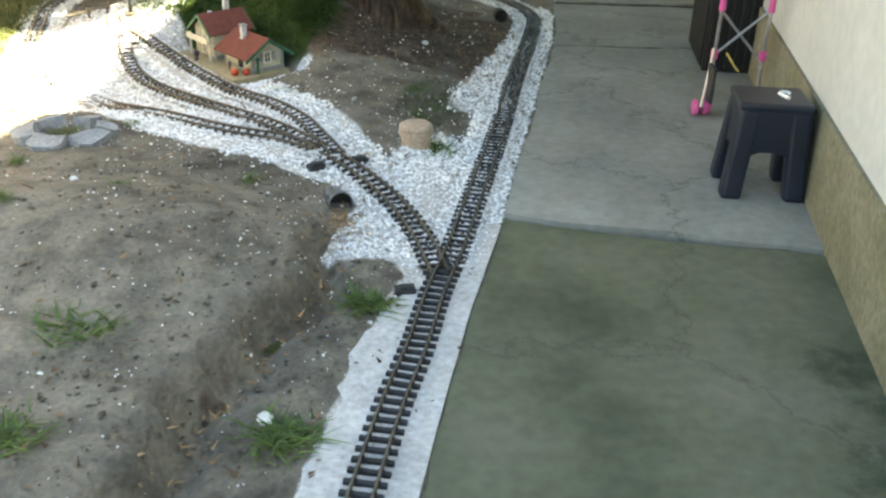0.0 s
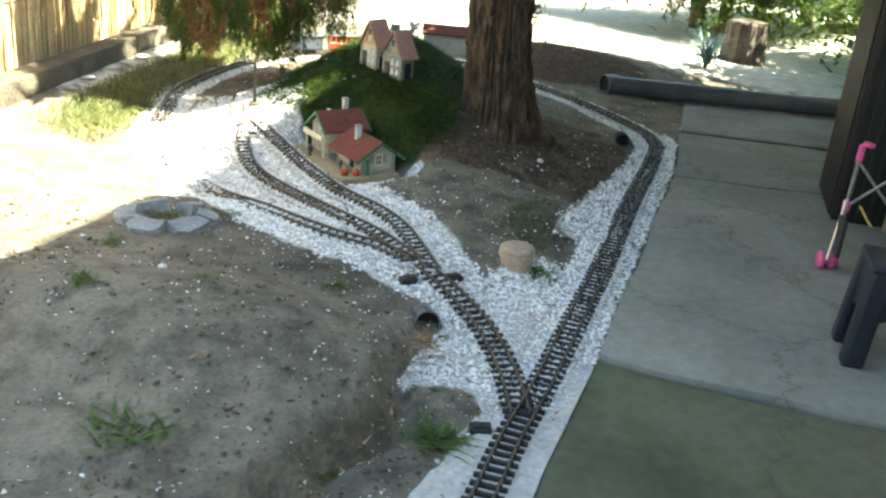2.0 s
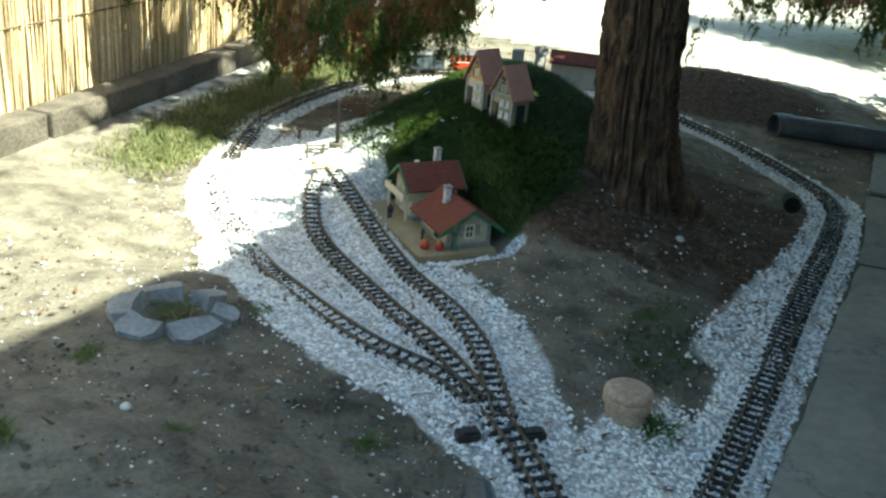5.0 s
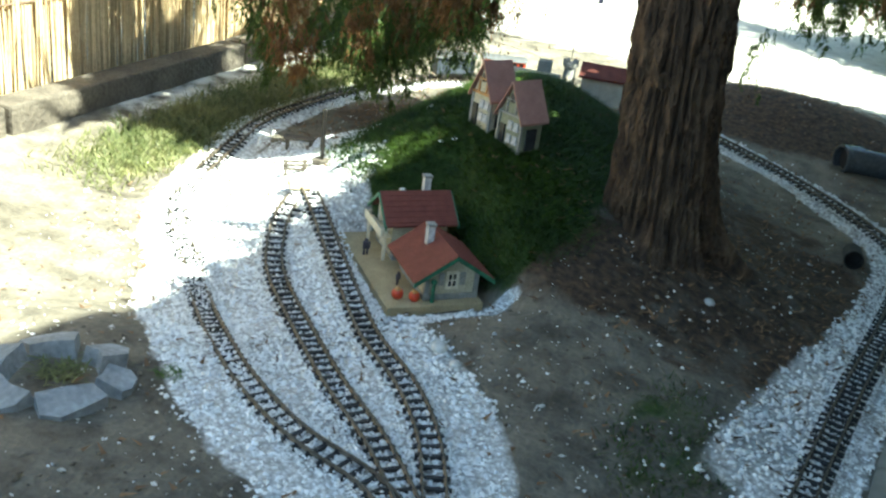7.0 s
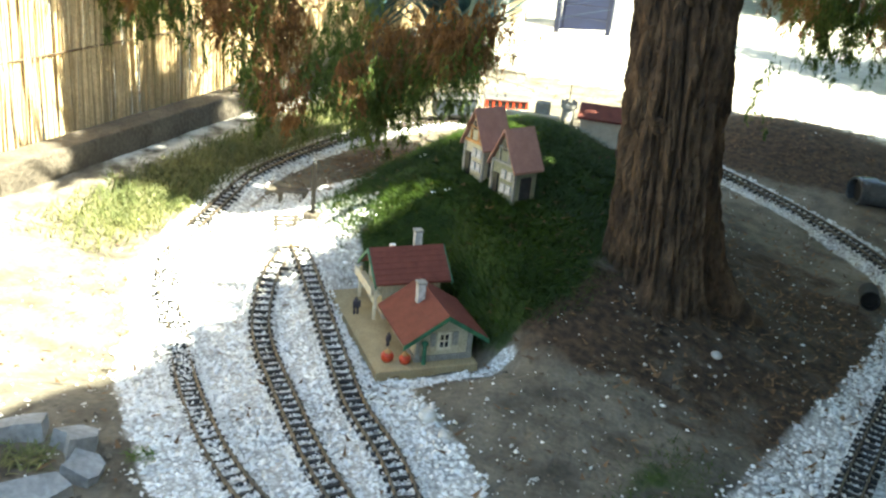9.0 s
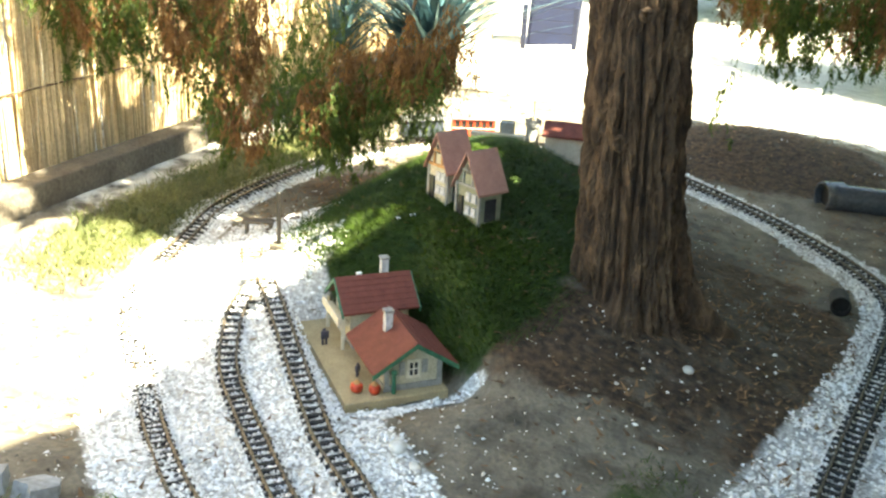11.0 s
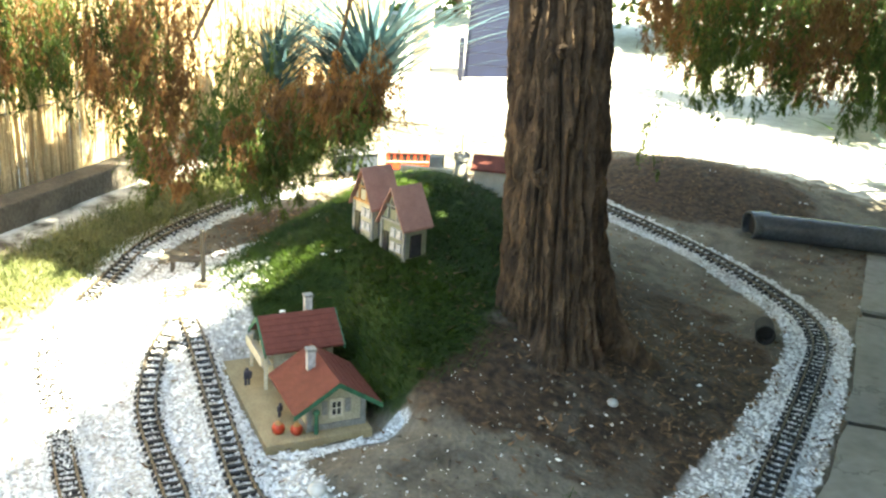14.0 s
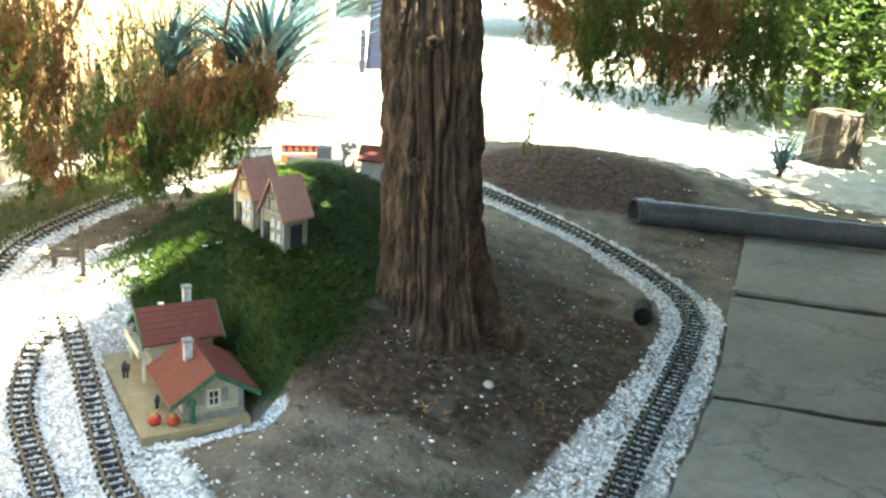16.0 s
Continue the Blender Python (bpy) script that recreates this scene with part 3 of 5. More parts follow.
# dark fill strips in the joints between the slabs
def joint(y, top, seed):
    r = random.Random(seed)
    bm = bmesh.new()
    rows = []
    for k in range(31):
        x = float(path_left(y)) + 0.01 + (float(path_wall(y)) + 0.25 - float(path_left(y))) * k / 30
        w = r.uniform(0.012, 0.03)
        m = y + r.uniform(-0.006, 0.006)
        rows.append([bm.verts.new((x, m + q * w, top + h)) for q, h in ((-1.0, -0.03), (-0.8, 0.0), (0.0, 0.002 + r.uniform(0, 0.002)), (0.8, 0.0), (1.0, -0.03))])
    for a, b in zip(rows, rows[1:]):
        for j in range(4):
            bm.faces.new((a[j], b[j], b[j + 1], a[j + 1]))
    bmesh.ops.recalc_face_normals(bm, faces=bm.faces)
    part("joint", bm, M_JOINT, path, "dark fill strip in the slab joint")


joint(4.416, 0.003, 1)
joint(5.3125, 0.003, 2)
# pale mortar strip along the near track
bm = bmesh.new()
rs = random.Random(4)
rows = []
for k in range(41):
    y = 0.7 + 1.75 * k / 40
    xr = float(path_left(y)) - 0.004
    xl = float(np.interp(y, [0.7, 1.53, 1.83, 2.03, 2.3, 2.5], [-0.34, -0.19, -0.14, -0.06, 0.1, 0.24])) + rs.uniform(-0.012, 0.012)
    rows.append([bm.verts.new((xl + (xr - xl) * j / 6, y, max(land_at(xl + (xr - xl) * j / 6, y), -0.002) + (0.006 if 0 < j else -0.01) + rs.uniform(-0.0015, 0.0015))) for j in range(7)])
for a, b in zip(rows, rows[1:]):
    for j in range(6):
        bm.faces.new((a[j], a[j + 1], b[j + 1], b[j]))
ex = bmesh.ops.extrude_face_region(bm, geom=list(bm.faces))
bmesh.ops.translate(bm, vec=(0, 0, -0.05), verts=[g for g in ex["geom"] if isinstance(g, bmesh.types.BMVert)])
bmesh.ops.recalc_face_normals(bm, faces=bm.faces)
strip = part("mortar_strip", bm, M_LIME)
tagged(strip, "whitewashed mortar strip under the near track", "track bed", kind="structure")

# ---- house wall on the path's side ----
def wall_piece(name, y0, y1, z0, z1, out, thick, mat):
    bm = bmesh.new()
    a, b = Vector((path_wall(y0) - out, y0)), Vector((path_wall(y1) - out, y1))
    d = (b - a).normalized()
    nrm = Vector((d.y, -d.x))
    c = (a + b) / 2 + nrm * thick / 2
    box(bm, (c.x, c.y, (z0 + z1) / 2), (thick, (b - a).length, z1 - z0), -math.degrees(math.atan2(d.x, d.y)))
    return part(name, bm, mat)


# unseen wall added past the cupboard, its height set by the shade it casts
shade_wall = wall_piece("wall_east_annex", 3.95, 6.5, 0.285, 2.7, 0.0, 0.35, M_WALL)
tagged(shade_wall, "unseen lower wall added to shade the far yard", "wall", kind="structure")
wall = wall_piece("wall_east", -4.0, 3.95, 0.285, 3.3, 0.0, 0.35, M_WALL)
tagged(wall, "whitewashed plaster house wall beside the path", "wall", kind="structure")
pl = wall_piece("wall_plinth", -4.0, 6.5, -0.1, 0.30, 0.012, 0.362, M_PLINTH)
tagged(pl, "stained yellowish cement plinth of the house wall", "wall", kind="structure")

# ---- tracks ----
tie_mesh = bpy.data.meshes.new("sleeper")
bm = boxes([((0, 0, 0.004), (0.082, 0.0105, 0.009)), ((-0.0223, 0, 0.010), (0.011, 0.009, 0.005)), ((0.0223, 0, 0.010), (0.011, 0.010, 0.005))])
bm.to_mesh(tie_mesh); bm.free()
tie_mesh.materials.append(M_TIE)


def rail_mesh(line, off, z):
    d = np.gradient(line, axis=0)
    d /= np.linalg.norm(d, axis=1)[:, None]
    nn = np.c_[d[:, 1], -d[:, 0]]
    prof = [(-0.0035, 0), (0.0035, 0), (0.0012, 0.002), (0.0012, 0.0055), (0.0022, 0.0065), (0.0022, 0.0085), (-0.0022, 0.0085), (-0.0022, 0.0065), (-0.0012, 0.0055), (-0.0012, 0.002)]
    vs, fs = [], []
    for i in range(len(line)):
        for a, h in prof:
            q = line[i] + nn[i] * (off + a)
            vs.append((q[0], q[1], z[i] + h))
    k = len(prof)
    for i in range(len(line) - 1):
        for j in range(k):
            fs.append((i * k + j, i * k + (j + 1) % k, (i + 1) * k + (j + 1) % k, (i + 1) * k + j))
    return vs, fs


short_tie = bpy.data.meshes.new("sleeper")
bm = boxes([((0, 0, 0.004), (0.066, 0.0088, 0.009)), ((-0.0223, 0, 0.010), (0.010, 0.008, 0.005)), ((0.0223, 0, 0.010), (0.010, 0.008, 0.005))])
bm.to_mesh(short_tie); bm.free()
short_tie.materials.append(M_TIE)


def track_height(line, lift=0.003):
    """Evened height of the track's foot along a line."""
    z = land(line[:, 0], line[:, 1]) + lift
    k = np.ones(31) / 31
    return np.convolve(np.pad(z, 15, mode="edge"), k, mode="valid") + 0.004


def track(line, label, lift=0.003, tie=None):
    o = thing("railway_track", pose(line[0][0], line[0][1], land_at(*line[0])), label, "model track", "garden railway tracks")
    z = track_height(line, lift)
    inv = o.matrix_world.inverted()
    for off in (-0.0223, 0.0223):
        vs, fs = rail_mesh(line, off, z + 0.0095)
        r = raw("rail", vs, fs, M_RAIL, o)
        r.matrix_parent_inverse = inv
    d = np.gradient(line, axis=0)
    rr = random.Random(3)
    for i in range(1, len(line) - 1, 2):
        t = new("sleeper", tie or tie_mesh)
        t.parent = o
        t.matrix_parent_inverse = inv
        t.matrix_basis = pose(line[i][0], line[i][1], z[i] - 0.0005, 0, 0, math.degrees(math.atan2(d[i][1], d[i][0])) - 90 + rr.uniform(-1.2, 1.2))
    return o


half = int(len(MAIN) * 0.47)
track(MAIN[:half + 1], "brass-railed model track with dark sleepers beside the path")
track(MAIN[half - 2:], "curved model track with dark sleepers round the mound")
track(BRANCH, "diverging model track of the near switch", 0.004)
track(LINE_R, "model siding track in white gravel beside the station", 0.003, short_tie)
track(LINE_M, "middle model siding track in white gravel", 0.003, short_tie)
track(LINE_L, "outer model siding track half sunk in gravel", 0.002, short_tie)


# ---- switch boxes, rods ----
def switch_box(x, y, rz):
    z = land_at(x, y)
    o = thing("switch_motor", pose(x, y, z, 0, 0, rz), "black plastic switch motor box beside the track", "switch motor", "switch motors")
    part("case", boxes([((0, 0, 0.009), (0.052, 0.034, 0.018))], 0.003), M_BLACK, o)
    part("lid", boxes([((0.004, 0, 0.0205), (0.038, 0.024, 0.005))], 0.002), M_BLACK, o)
    part("rod", boxes([((0.05, 0, 0.008), (0.05, 0.006, 0.004))]), M_STEEL, o)


switch_box(-0.012, 2.065, 10)
switch_box(-0.3, 2.76, 35)
switch_box(-0.17, 2.83, 215)
o = thing("track_spreader", pose(-1.13, 3.98, land_at(-1.13, 3.98), 0, 0, 20), "black link between the two siding tracks", "track link")
part("bar", boxes([((0, 0, 0.012), (0.11, 0.012, 0.008))]), M_BLACK, o)


# ---- station on its platform ----
def chevron(half, eave, ridge, thick, depth):
    return prism([(-half, eave), (0, ridge), (half, eave), (half, eave - thick), (0, ridge - thick), (-half, eave - thick)], depth)


def under(ob, m):
    ob.matrix_basis = m
    return ob


def window(parent, m, w, h, frame_mat, name="window"):
    f = under(part(name, boxes([((0, 0.0025, 0), (w + 0.006, 0.002, h + 0.006))]), frame_mat, parent), m)
    part("pane", boxes([((0, 0.0008, 0), (w, 0.002, h))]), M_GLASSD, f)
    for sx in (-w / 2, w / 2):
        part("jamb", boxes([((sx, 0, 0), (0.006, 0.006, h - 0.006))]), frame_mat, f)
    part("head", boxes([((0, 0, h / 2), (w + 0.006, 0.006, 0.006))]), frame_mat, f)
    part("sill", boxes([((0, 0, -h / 2), (w + 0.008, 0.009, 0.006))]), frame_mat, f)
    part("mullion", boxes([((0, -0.001, 0), (0.003, 0.004, h - 0.006))]), frame_mat, f)
    part("transom", boxes([((0, -0.0005, 0), (w - 0.006, 0.004, 0.003))]), frame_mat, f)
    return f


st = thing("station_building", pose(-1.04, 4.0, 0.03, 0, 0, -47.6), "cream model station with faded red roofs on a sandy platform", "model building")
part("platform", boxes([((0.245, 0.135, -0.016), (0.49, 0.27, 0.05))], 0.003), M_SAND, st)
part("plinth", boxes([((0.36, 0.185, 0.016), (0.20, 0.155, 0.016)), ((0.13, 0.18, 0.016), (0.16, 0.16, 0.016))]), M_STONE, st, "grey stone plinth")
low = under(part("lower_wall", prism([(-0.074, 0.02), (0.074, 0.02), (0.074, 0.082), (0, 0.128), (-0.074, 0.082)], 0.19), M_PLAST, st), pose(0.36, 0.185, 0, 0, 0, 90))
for off in (-0.5, 0.5):
    under(part("quoin", boxes([((0, 0, 0.05), (0.012, 0.012, 0.06))]), M_STONE, st), pose(0.36 + off * 0.19, 0.185 - 0.07, 0))
    under(part("quoin", boxes([((0, 0, 0.05), (0.012, 0.012, 0.06))]), M_STONE, st), pose(0.36 + off * 0.19, 0.185 + 0.07, 0))
under(part("lower_roof", chevron(0.112, 0.072, 0.144, 0.006, 0.24), M_TILE, st), pose(0.36, 0.185, 0, 0, 0, 90))
for u in (0.4785,):
    under(part("bargeboard", chevron(0.114, 0.070, 0.142, 0.013, 0.005), M_GREENP, st, "dark green bargeboard"), pose(u, 0.185, 0, 0, 0, 90))
for k in range(6):
    for sgn in (-1, 1):
        v = 0.02 + 0.018 * k
        under(part("tile_course", boxes([((0, 0, 0), (0.236, 0.003, 0.002))]), M_TILE, st), pose(0.36, 0.185 + sgn * v, 0.1445 - v * 0.643, -sgn * 32, 0, 0))
window(st, pose(0.4575, 0.185, 0.064, 0, 0, 90), 0.028, 0.042, M_CREAM)
for sgn in (-1, 1):
    under(part("shutter", boxes([((0, 0, 0), (0.014, 0.004, 0.036))]), M_STONE, st), pose(0.4575, 0.185 + sgn * 0.03, 0.068, 0, 0, 90))
window(st, pose(0.30, 0.1085, 0.06), 0.022, 0.03, M_CREAM)
part("door", boxes([((0.38, 0.109, 0.048), (0.03, 0.004, 0.055))]), M_GLASSD, st)
under(part("upper_wall", prism([(-0.07, 0.02), (0.07, 0.02), (0.07, 0.126), (0, 0.181), (-0.07, 0.126)], 0.165), M_PLAST, st), pose(0.13, 0.18, 0))
under(part("upper_roof", chevron(0.088, 0.118, 0.19, 0.006, 0.215), M_TILE, st), pose(0.13, 0.18, 0))
for v in (0.071, 0.289):
    under(part("bargeboard", chevron(0.09, 0.116, 0.188, 0.011, 0.005), M_GREENP, st, "dark green bargeboard"), pose(0.13, v, 0))
for k in range(6):
    for sgn in (-1, 1):
        v = 0.012 + 0.0135 * k
        under(part("tile_course", boxes([((0, 0, 0), (0.003, 0.21, 0.002))]), M_TILE, st), pose(0.13 + sgn * v, 0.18, 0.1905 - v * 0.818, 0, sgn * 39, 0))
for u, w_, h_, z_ in ((0.13, 0.024, 0.05, 0.052), (0.09, 0.016, 0.03, 0.105), (0.13, 0.016, 0.03, 0.105), (0.17, 0.016, 0.03, 0.105)):
    window(st, pose(u, 0.0955, z_), w_, h_, M_CREAM)
for u in (0.205, 0.055):
    part("porch_post", boxes([((u, 0.075, 0.055), (0.008, 0.008, 0.095))]), M_CREAM, st)
part("balcony", boxes([((0.13, 0.075, 0.082), (0.16, 0.03, 0.005)), ((0.13, 0.062, 0.094), (0.16, 0.004, 0.02))]), M_CREAM, st)
for (u, v, z) in ((0.34, 0.155, 0.145), (0.12, 0.215, 0.20)):
    c = part("chimney", boxes([((u, v, z), (0.02, 0.02, 0.055))], 0.001), M_CHIM, st, "grey-white rendered chimney")
    part("cap", boxes([((u, v, z + 0.03), (0.025, 0.025, 0.006))]), M_STONE, c)
part("dormer_vent", boxes([((0.10, 0.15, 0.178), (0.012, 0.014, 0.012))]), M_WHITEP, st)


def on_platform(u, v):
    return st.matrix_world @ Vector((u, v, 0.0))


for u, v, s in ((0.435, 0.045, 1.0), (0.455, 0.085, 0.95)):
    p = on_platform(u, v)
    o = thing("barrel", pose(p.x, p.y, 0.039), "small red barrel planter on the station platform", "barrel", "red barrels")
    o.scale = (s, s, s)
    part("staves", lathe([(0.011, 0), (0.0155, 0.007), (0.0165, 0.013), (0.0145, 0.021), (0.011, 0.024)], 14), M_RED, o, smooth=True)
    part("contents", lathe([(0.010, 0.0235), (0.006, 0.03), (0.001, 0.033)], 10), M_OCHRE, o)
p = on_platform(0.47, 0.13)
o = thing("tall_planter", pose(p.x, p.y, 0.039), "green tapered post beside the station gable", "planter")
part("post", lathe([(0.006, 0), (0.005, 0.05), (0.009, 0.055), (0.009, 0.06), (0.002, 0.066)], 10), M_GREENP, o)


def figurine(u, v, rz, s):
    p = on_platform(u, v)
    bm = boxes([((-0.004, 0, 0.011), (0.006, 0.006, 0.022)), ((0.005, 0.003, 0.011), (0.006, 0.006, 0.022)), ((0, 0, 0.029), (0.017, 0.010, 0.02)), ((0.010, 0.004, 0.028), (0.005, 0.005, 0.019))], 0.0015)
    bmesh.ops.create_uvsphere(bm, u_segments=8, v_segments=6, radius=0.005, matrix=pose(0, 0, 0.0435))
    o = part("figurine", bm, M_FIG)
    o.matrix_world = pose(p.x, p.y, 0.039, 0, 0, rz) @ Matrix.Diagonal((s, s, s, 1))
    tagged(o, "dark plastic figurine on the station platform", "figurine", "platform figurines")


figurine(0.165, 0.035, 30, 1.05)
figurine(0.36, 0.07, 80, 0.8)


# ---- half-timbered houses on the mound ----
def townhouse(x, y, wall_mat, roof_mat, gable_mat, w, label):
    z = land_at(x, y) - 0.012
    o = thing("townhouse", pose(x, y, z, 0, 0, -31), label, "model house", "model houses on the mound")
    h, pk, d = 0.106, 0.208, 0.085
    part("wall", prism([(-w / 2, -0.02), (w / 2, -0.02), (w / 2, h), (0, pk - 0.01), (-w / 2, h)], d), wall_mat, o)
    part("roof", chevron(w / 2 + 0.012, h - 0.012, pk, 0.007, d + 0.03), roof_mat, o)
    g = part("gable_timber", boxes([((0, -d / 2 - 0.003, h), (w, 0.006, 0.007)), ((0, -d / 2 - 0.003, h + 0.045), (w * 0.55, 0.005, 0.005)), ((-w * 0.2, -d / 2 - 0.003, h + 0.02), (0.005, 0.005, 0.035)),
                                    ((w * 0.2, -d / 2 - 0.003, h + 0.02), (0.005, 0.005, 0.035))]), gable_mat, o)
    part("attic_window", boxes([((0, -d / 2 - 0.003, h + 0.05), (0.016, 0.005, 0.026))]), M_GLASSD, g)
    for ux in (-w * 0.28, w * 0.05, w * 0.32):
        if ux < 0:
            part("door", boxes([((ux, -d / 2 - 0.003, 0.035), (0.022, 0.006, 0.07))]), M_GLASSD, o)
        else:
            for zz in (0.033, 0.074):
                window(o, pose(ux, -d / 2 - 0.003, zz), 0.011, 0.02, M_CHIM)
    part("side_door", boxes([((w / 2 + 0.002, 0, 0.038), (0.005, 0.04, 0.066))]), M_GLASSD, o, "dark arched side doorway")
    for sx in (-w / 2, w / 2):
        part("corner_post", boxes([((sx, -d / 2, h / 2 - 0.01), (0.008, 0.008, h + 0.02))]), M_STONE, o)
    return o


townhouse(-0.755, 4.425, M_PLAST, M_ROSE, M_OCHRE, 0.088, "cream model townhouse with ochre gable and rose roof")
townhouse(-0.635, 4.355, M_SAGE, M_ROSE, M_STONE, 0.102, "sage green model townhouse with rose roof")

# ---- castle behind the mound ----
cz = land_at(-0.69, 5.12) - 0.02
o = thing("castle", pose(-0.69, 5.12, cz, 0, 0, 8), "pale model castle with a crenellated tower", "model castle")
part("tower", lathe([(0.026, 0), (0.022, 0.1), (0.029, 0.105), (0.029, 0.118)], 12), M_STONE, o, "grey stone tower")
for k in range(6):
    a = k * math.pi / 3
    part("merlon", boxes([((0.024 * math.cos(a), 0.024 * math.sin(a), 0.124), (0.01, 0.01, 0.014))]), M_STONE, o)
part("flagpole", boxes([((0, 0, 0.16), (0.003, 0.003, 0.07))]), M_TIMBER, o)
part("tower_window", boxes([((0, -0.0245, 0.06), (0.009, 0.005, 0.02))]), M_CASTLE, o)
part("hall", boxes([((0.17, 0.03, 0.035), (0.24, 0.09, 0.11))], 0.002), M_CASTLE, o)
under(part("hall_roof", chevron(0.07, 0.085, 0.125, 0.008, 0.26), M_TILE, o), pose(0.17, 0.03, 0, 0, 0, 90))
part("curtain_wall", boxes([((-0.13, 0.02, 0.02), (0.2, 0.03, 0.08))], 0.002), M_CASTLE, o)
part("gatehouse", boxes([((-0.1, 0.05, 0.045), (0.05, 0.05, 0.11))], 0.002), M_STONE, o)

# ---- wagons ----
def axle_set(o, x):
    for yy in (-0.0225, 0.0225):
        w = part("wheel", lathe([(0.004, -0.004), (0.0155, -0.004), (0.0175, -0.002), (0.0155, 0.003), (0.004, 0.004)], 16), M_UNDER, o)
        under(w, pose(x, yy, 0.017, 90, 0, 0))
    for yy in (-0.037, 0.037):
        part("axle_box", boxes([((x, yy, 0.022), (0.022, 0.010, 0.018))], 0.001), M_UNDER, o)


def couplers(o, half):
    for sgn in (-1, 1):
        part("coupler", boxes([((sgn * (half + 0.012), 0, 0.02), (0.026, 0.012, 0.006)), ((sgn * (half + 0.024), 0, 0.02), (0.004, 0.034, 0.007))]), M_UNDER, o)


def coach(m):
    o = thing("passenger_coach", m, "small red two-axle passenger coach with grey roof", "model coach")
    L, W = 0.215, 0.088
    part("underframe", boxes([((0, 0, 0.034), (L, W - 0.008, 0.012)), ((0, 0, 0.024), (0.09, 0.05, 0.016))]), M_UNDER, o)
    body = part("body", boxes([((0, 0, 0.058), (L, W, 0.042)), ((0, 0, 0.120), (L, W, 0.01)), ((-L / 2 + 0.006, 0, 0.095), (0.012, W, 0.05)), ((L / 2 - 0.006, 0, 0.095), (0.012, W, 0.05)),
                               *[((-L / 2 + 0.006 + k * (L - 0.012) / 6, sg * (W / 2 - 0.003), 0.097), (0.010, 0.006, 0.05)) for k in range(1, 6) for sg in (-1, 1)]], 0.0008), M_RED, o)
    part("inner_wall", boxes([((0, 0, 0.097), (L - 0.02, W - 0.012, 0.05))]), M_GLASSD, body, "dark window glass")
    for sg in (-1, 1):
        part("belt_trim", boxes([((0, sg * (W / 2 + 0.001), 0.077), (L + 0.002, 0.003, 0.004))]), M_CREAM, body, "cream trim line")
    under(part("roof", prism([(-0.05, 0.122), (-0.045, 0.131), (-0.025, 0.139), (0, 0.142), (0.025, 0.139), (0.045, 0.131), (0.05, 0.122)], L + 0.014), M_ROOFG, o, "grey arched roof"), pose(0, 0, 0, 0, 0, 90))
    for x in (-0.062, 0.062):
        axle_set(o, x)
    couplers(o, L / 2)
    return o


def van(m):
    o = thing("goods_van", m, "blue-grey two-axle goods van with overhanging grey roof", "model wagon")
    L, W = 0.205, 0.09
    part("underframe", boxes([((0, 0, 0.034), (L, W - 0.01, 0.012)), ((0, 0, 0.024), (0.08, 0.05, 0.016))]), M_UNDER, o)
    body = part("body", boxes([((0, 0, 0.08), (L, W, 0.085))], 0.001), M_SLATE, o)
    for k in range(9):
        for sg in (-1, 1):
            part("batten", boxes([((-L / 2 + 0.012 + k * (L - 0.024) / 8, sg * (W / 2 + 0.001), 0.08), (0.004, 0.003, 0.082))]), M_SLATE, body)
    for sg in (-1, 1):
        part("sliding_door", boxes([((0, sg * (W / 2 + 0.002), 0.078), (0.065, 0.004, 0.075))], 0.0008), M_SLATE, body)
    under(part("roof", prism([(-0.056, 0.120), (-0.05, 0.127), (-0.028, 0.135), (0, 0.138), (0.028, 0.135), (0.05, 0.127), (0.056, 0.120), (0.05, 0.119), (0, 0.124), (-0.05, 0.119)], L + 0.03), M_ROOFG, o, "grey arched roof"), pose(0, 0, 0, 0, 0, 90))
    for x in (-0.058, 0.058):
        axle_set(o, x)
    couplers(o, L / 2)
    return o


def on_line(line, s):
    i = int(s / 0.0158)
    d = line[i + 2] - line[i - 2]
    z = float(land(line[i:i + 1, 0], line[i:i + 1, 1])[0]) + 0.0195
    return pose(line[i][0], line[i][1], z, 0, 0, math.degrees(math.atan2(d[1], d[0])))


LOOP_END = MAIN[int(len(MAIN) * 0.5):]
s_van = 0.0158 * int(np.argmin(np.hypot(LOOP_END[:, 0] + 1.535, LOOP_END[:, 1] - 6.18)))
van(on_line(LOOP_END, s_van))
coach(on_line(LOOP_END, s_van - 0.265))

# ---- sidings' end: post, buffers, bench ----
z = land_at(-1.27, 4.3)
o = thing("signal_post", pose(-1.27, 4.3, z), "thin black signal post on a block", "signal post")
part("base", boxes([((0, 0, 0.008), (0.05, 0.04, 0.02))], 0.002), M_TIMBER, o)
part("mast", lathe([(0.008, 0.0), (0.0075, 0.185), (0.004, 0.19)], 8), M_DARKW, o)
z = land_at(-1.31, 4.2)
o = thing("buffer_stop", pose(-1.33, 4.235, z, 0, 0, 38), "small grey buffer stop at the siding end", "buffer stop")
for x in (-0.03, 0.03):
    part("upright", boxes([((x, 0, 0.025), (0.008, 0.012, 0.05))]), M_TIMBER, o)
    part("stay", boxes([((x, 0.02, 0.012), (0.006, 0.04, 0.006))]), M_TIMBER, o)
for zz in (0.02, 0.034, 0.047):
    part("beam", boxes([((0, -0.004, zz), (0.08, 0.006, 0.007))]), M_TIMBER, o)
o = thing("buffer_blocks", pose(-1.225, 4.105, land_at(-1.225, 4.105) + 0.014, 0, 0, 38), "weathered wooden block closing the siding tracks", "buffer stop")
part("block", boxes([((0, 0, 0.012), (0.095, 0.05, 0.024))], 0.004), M_TAN, o)
z = land_at(-1.5, 4.56)
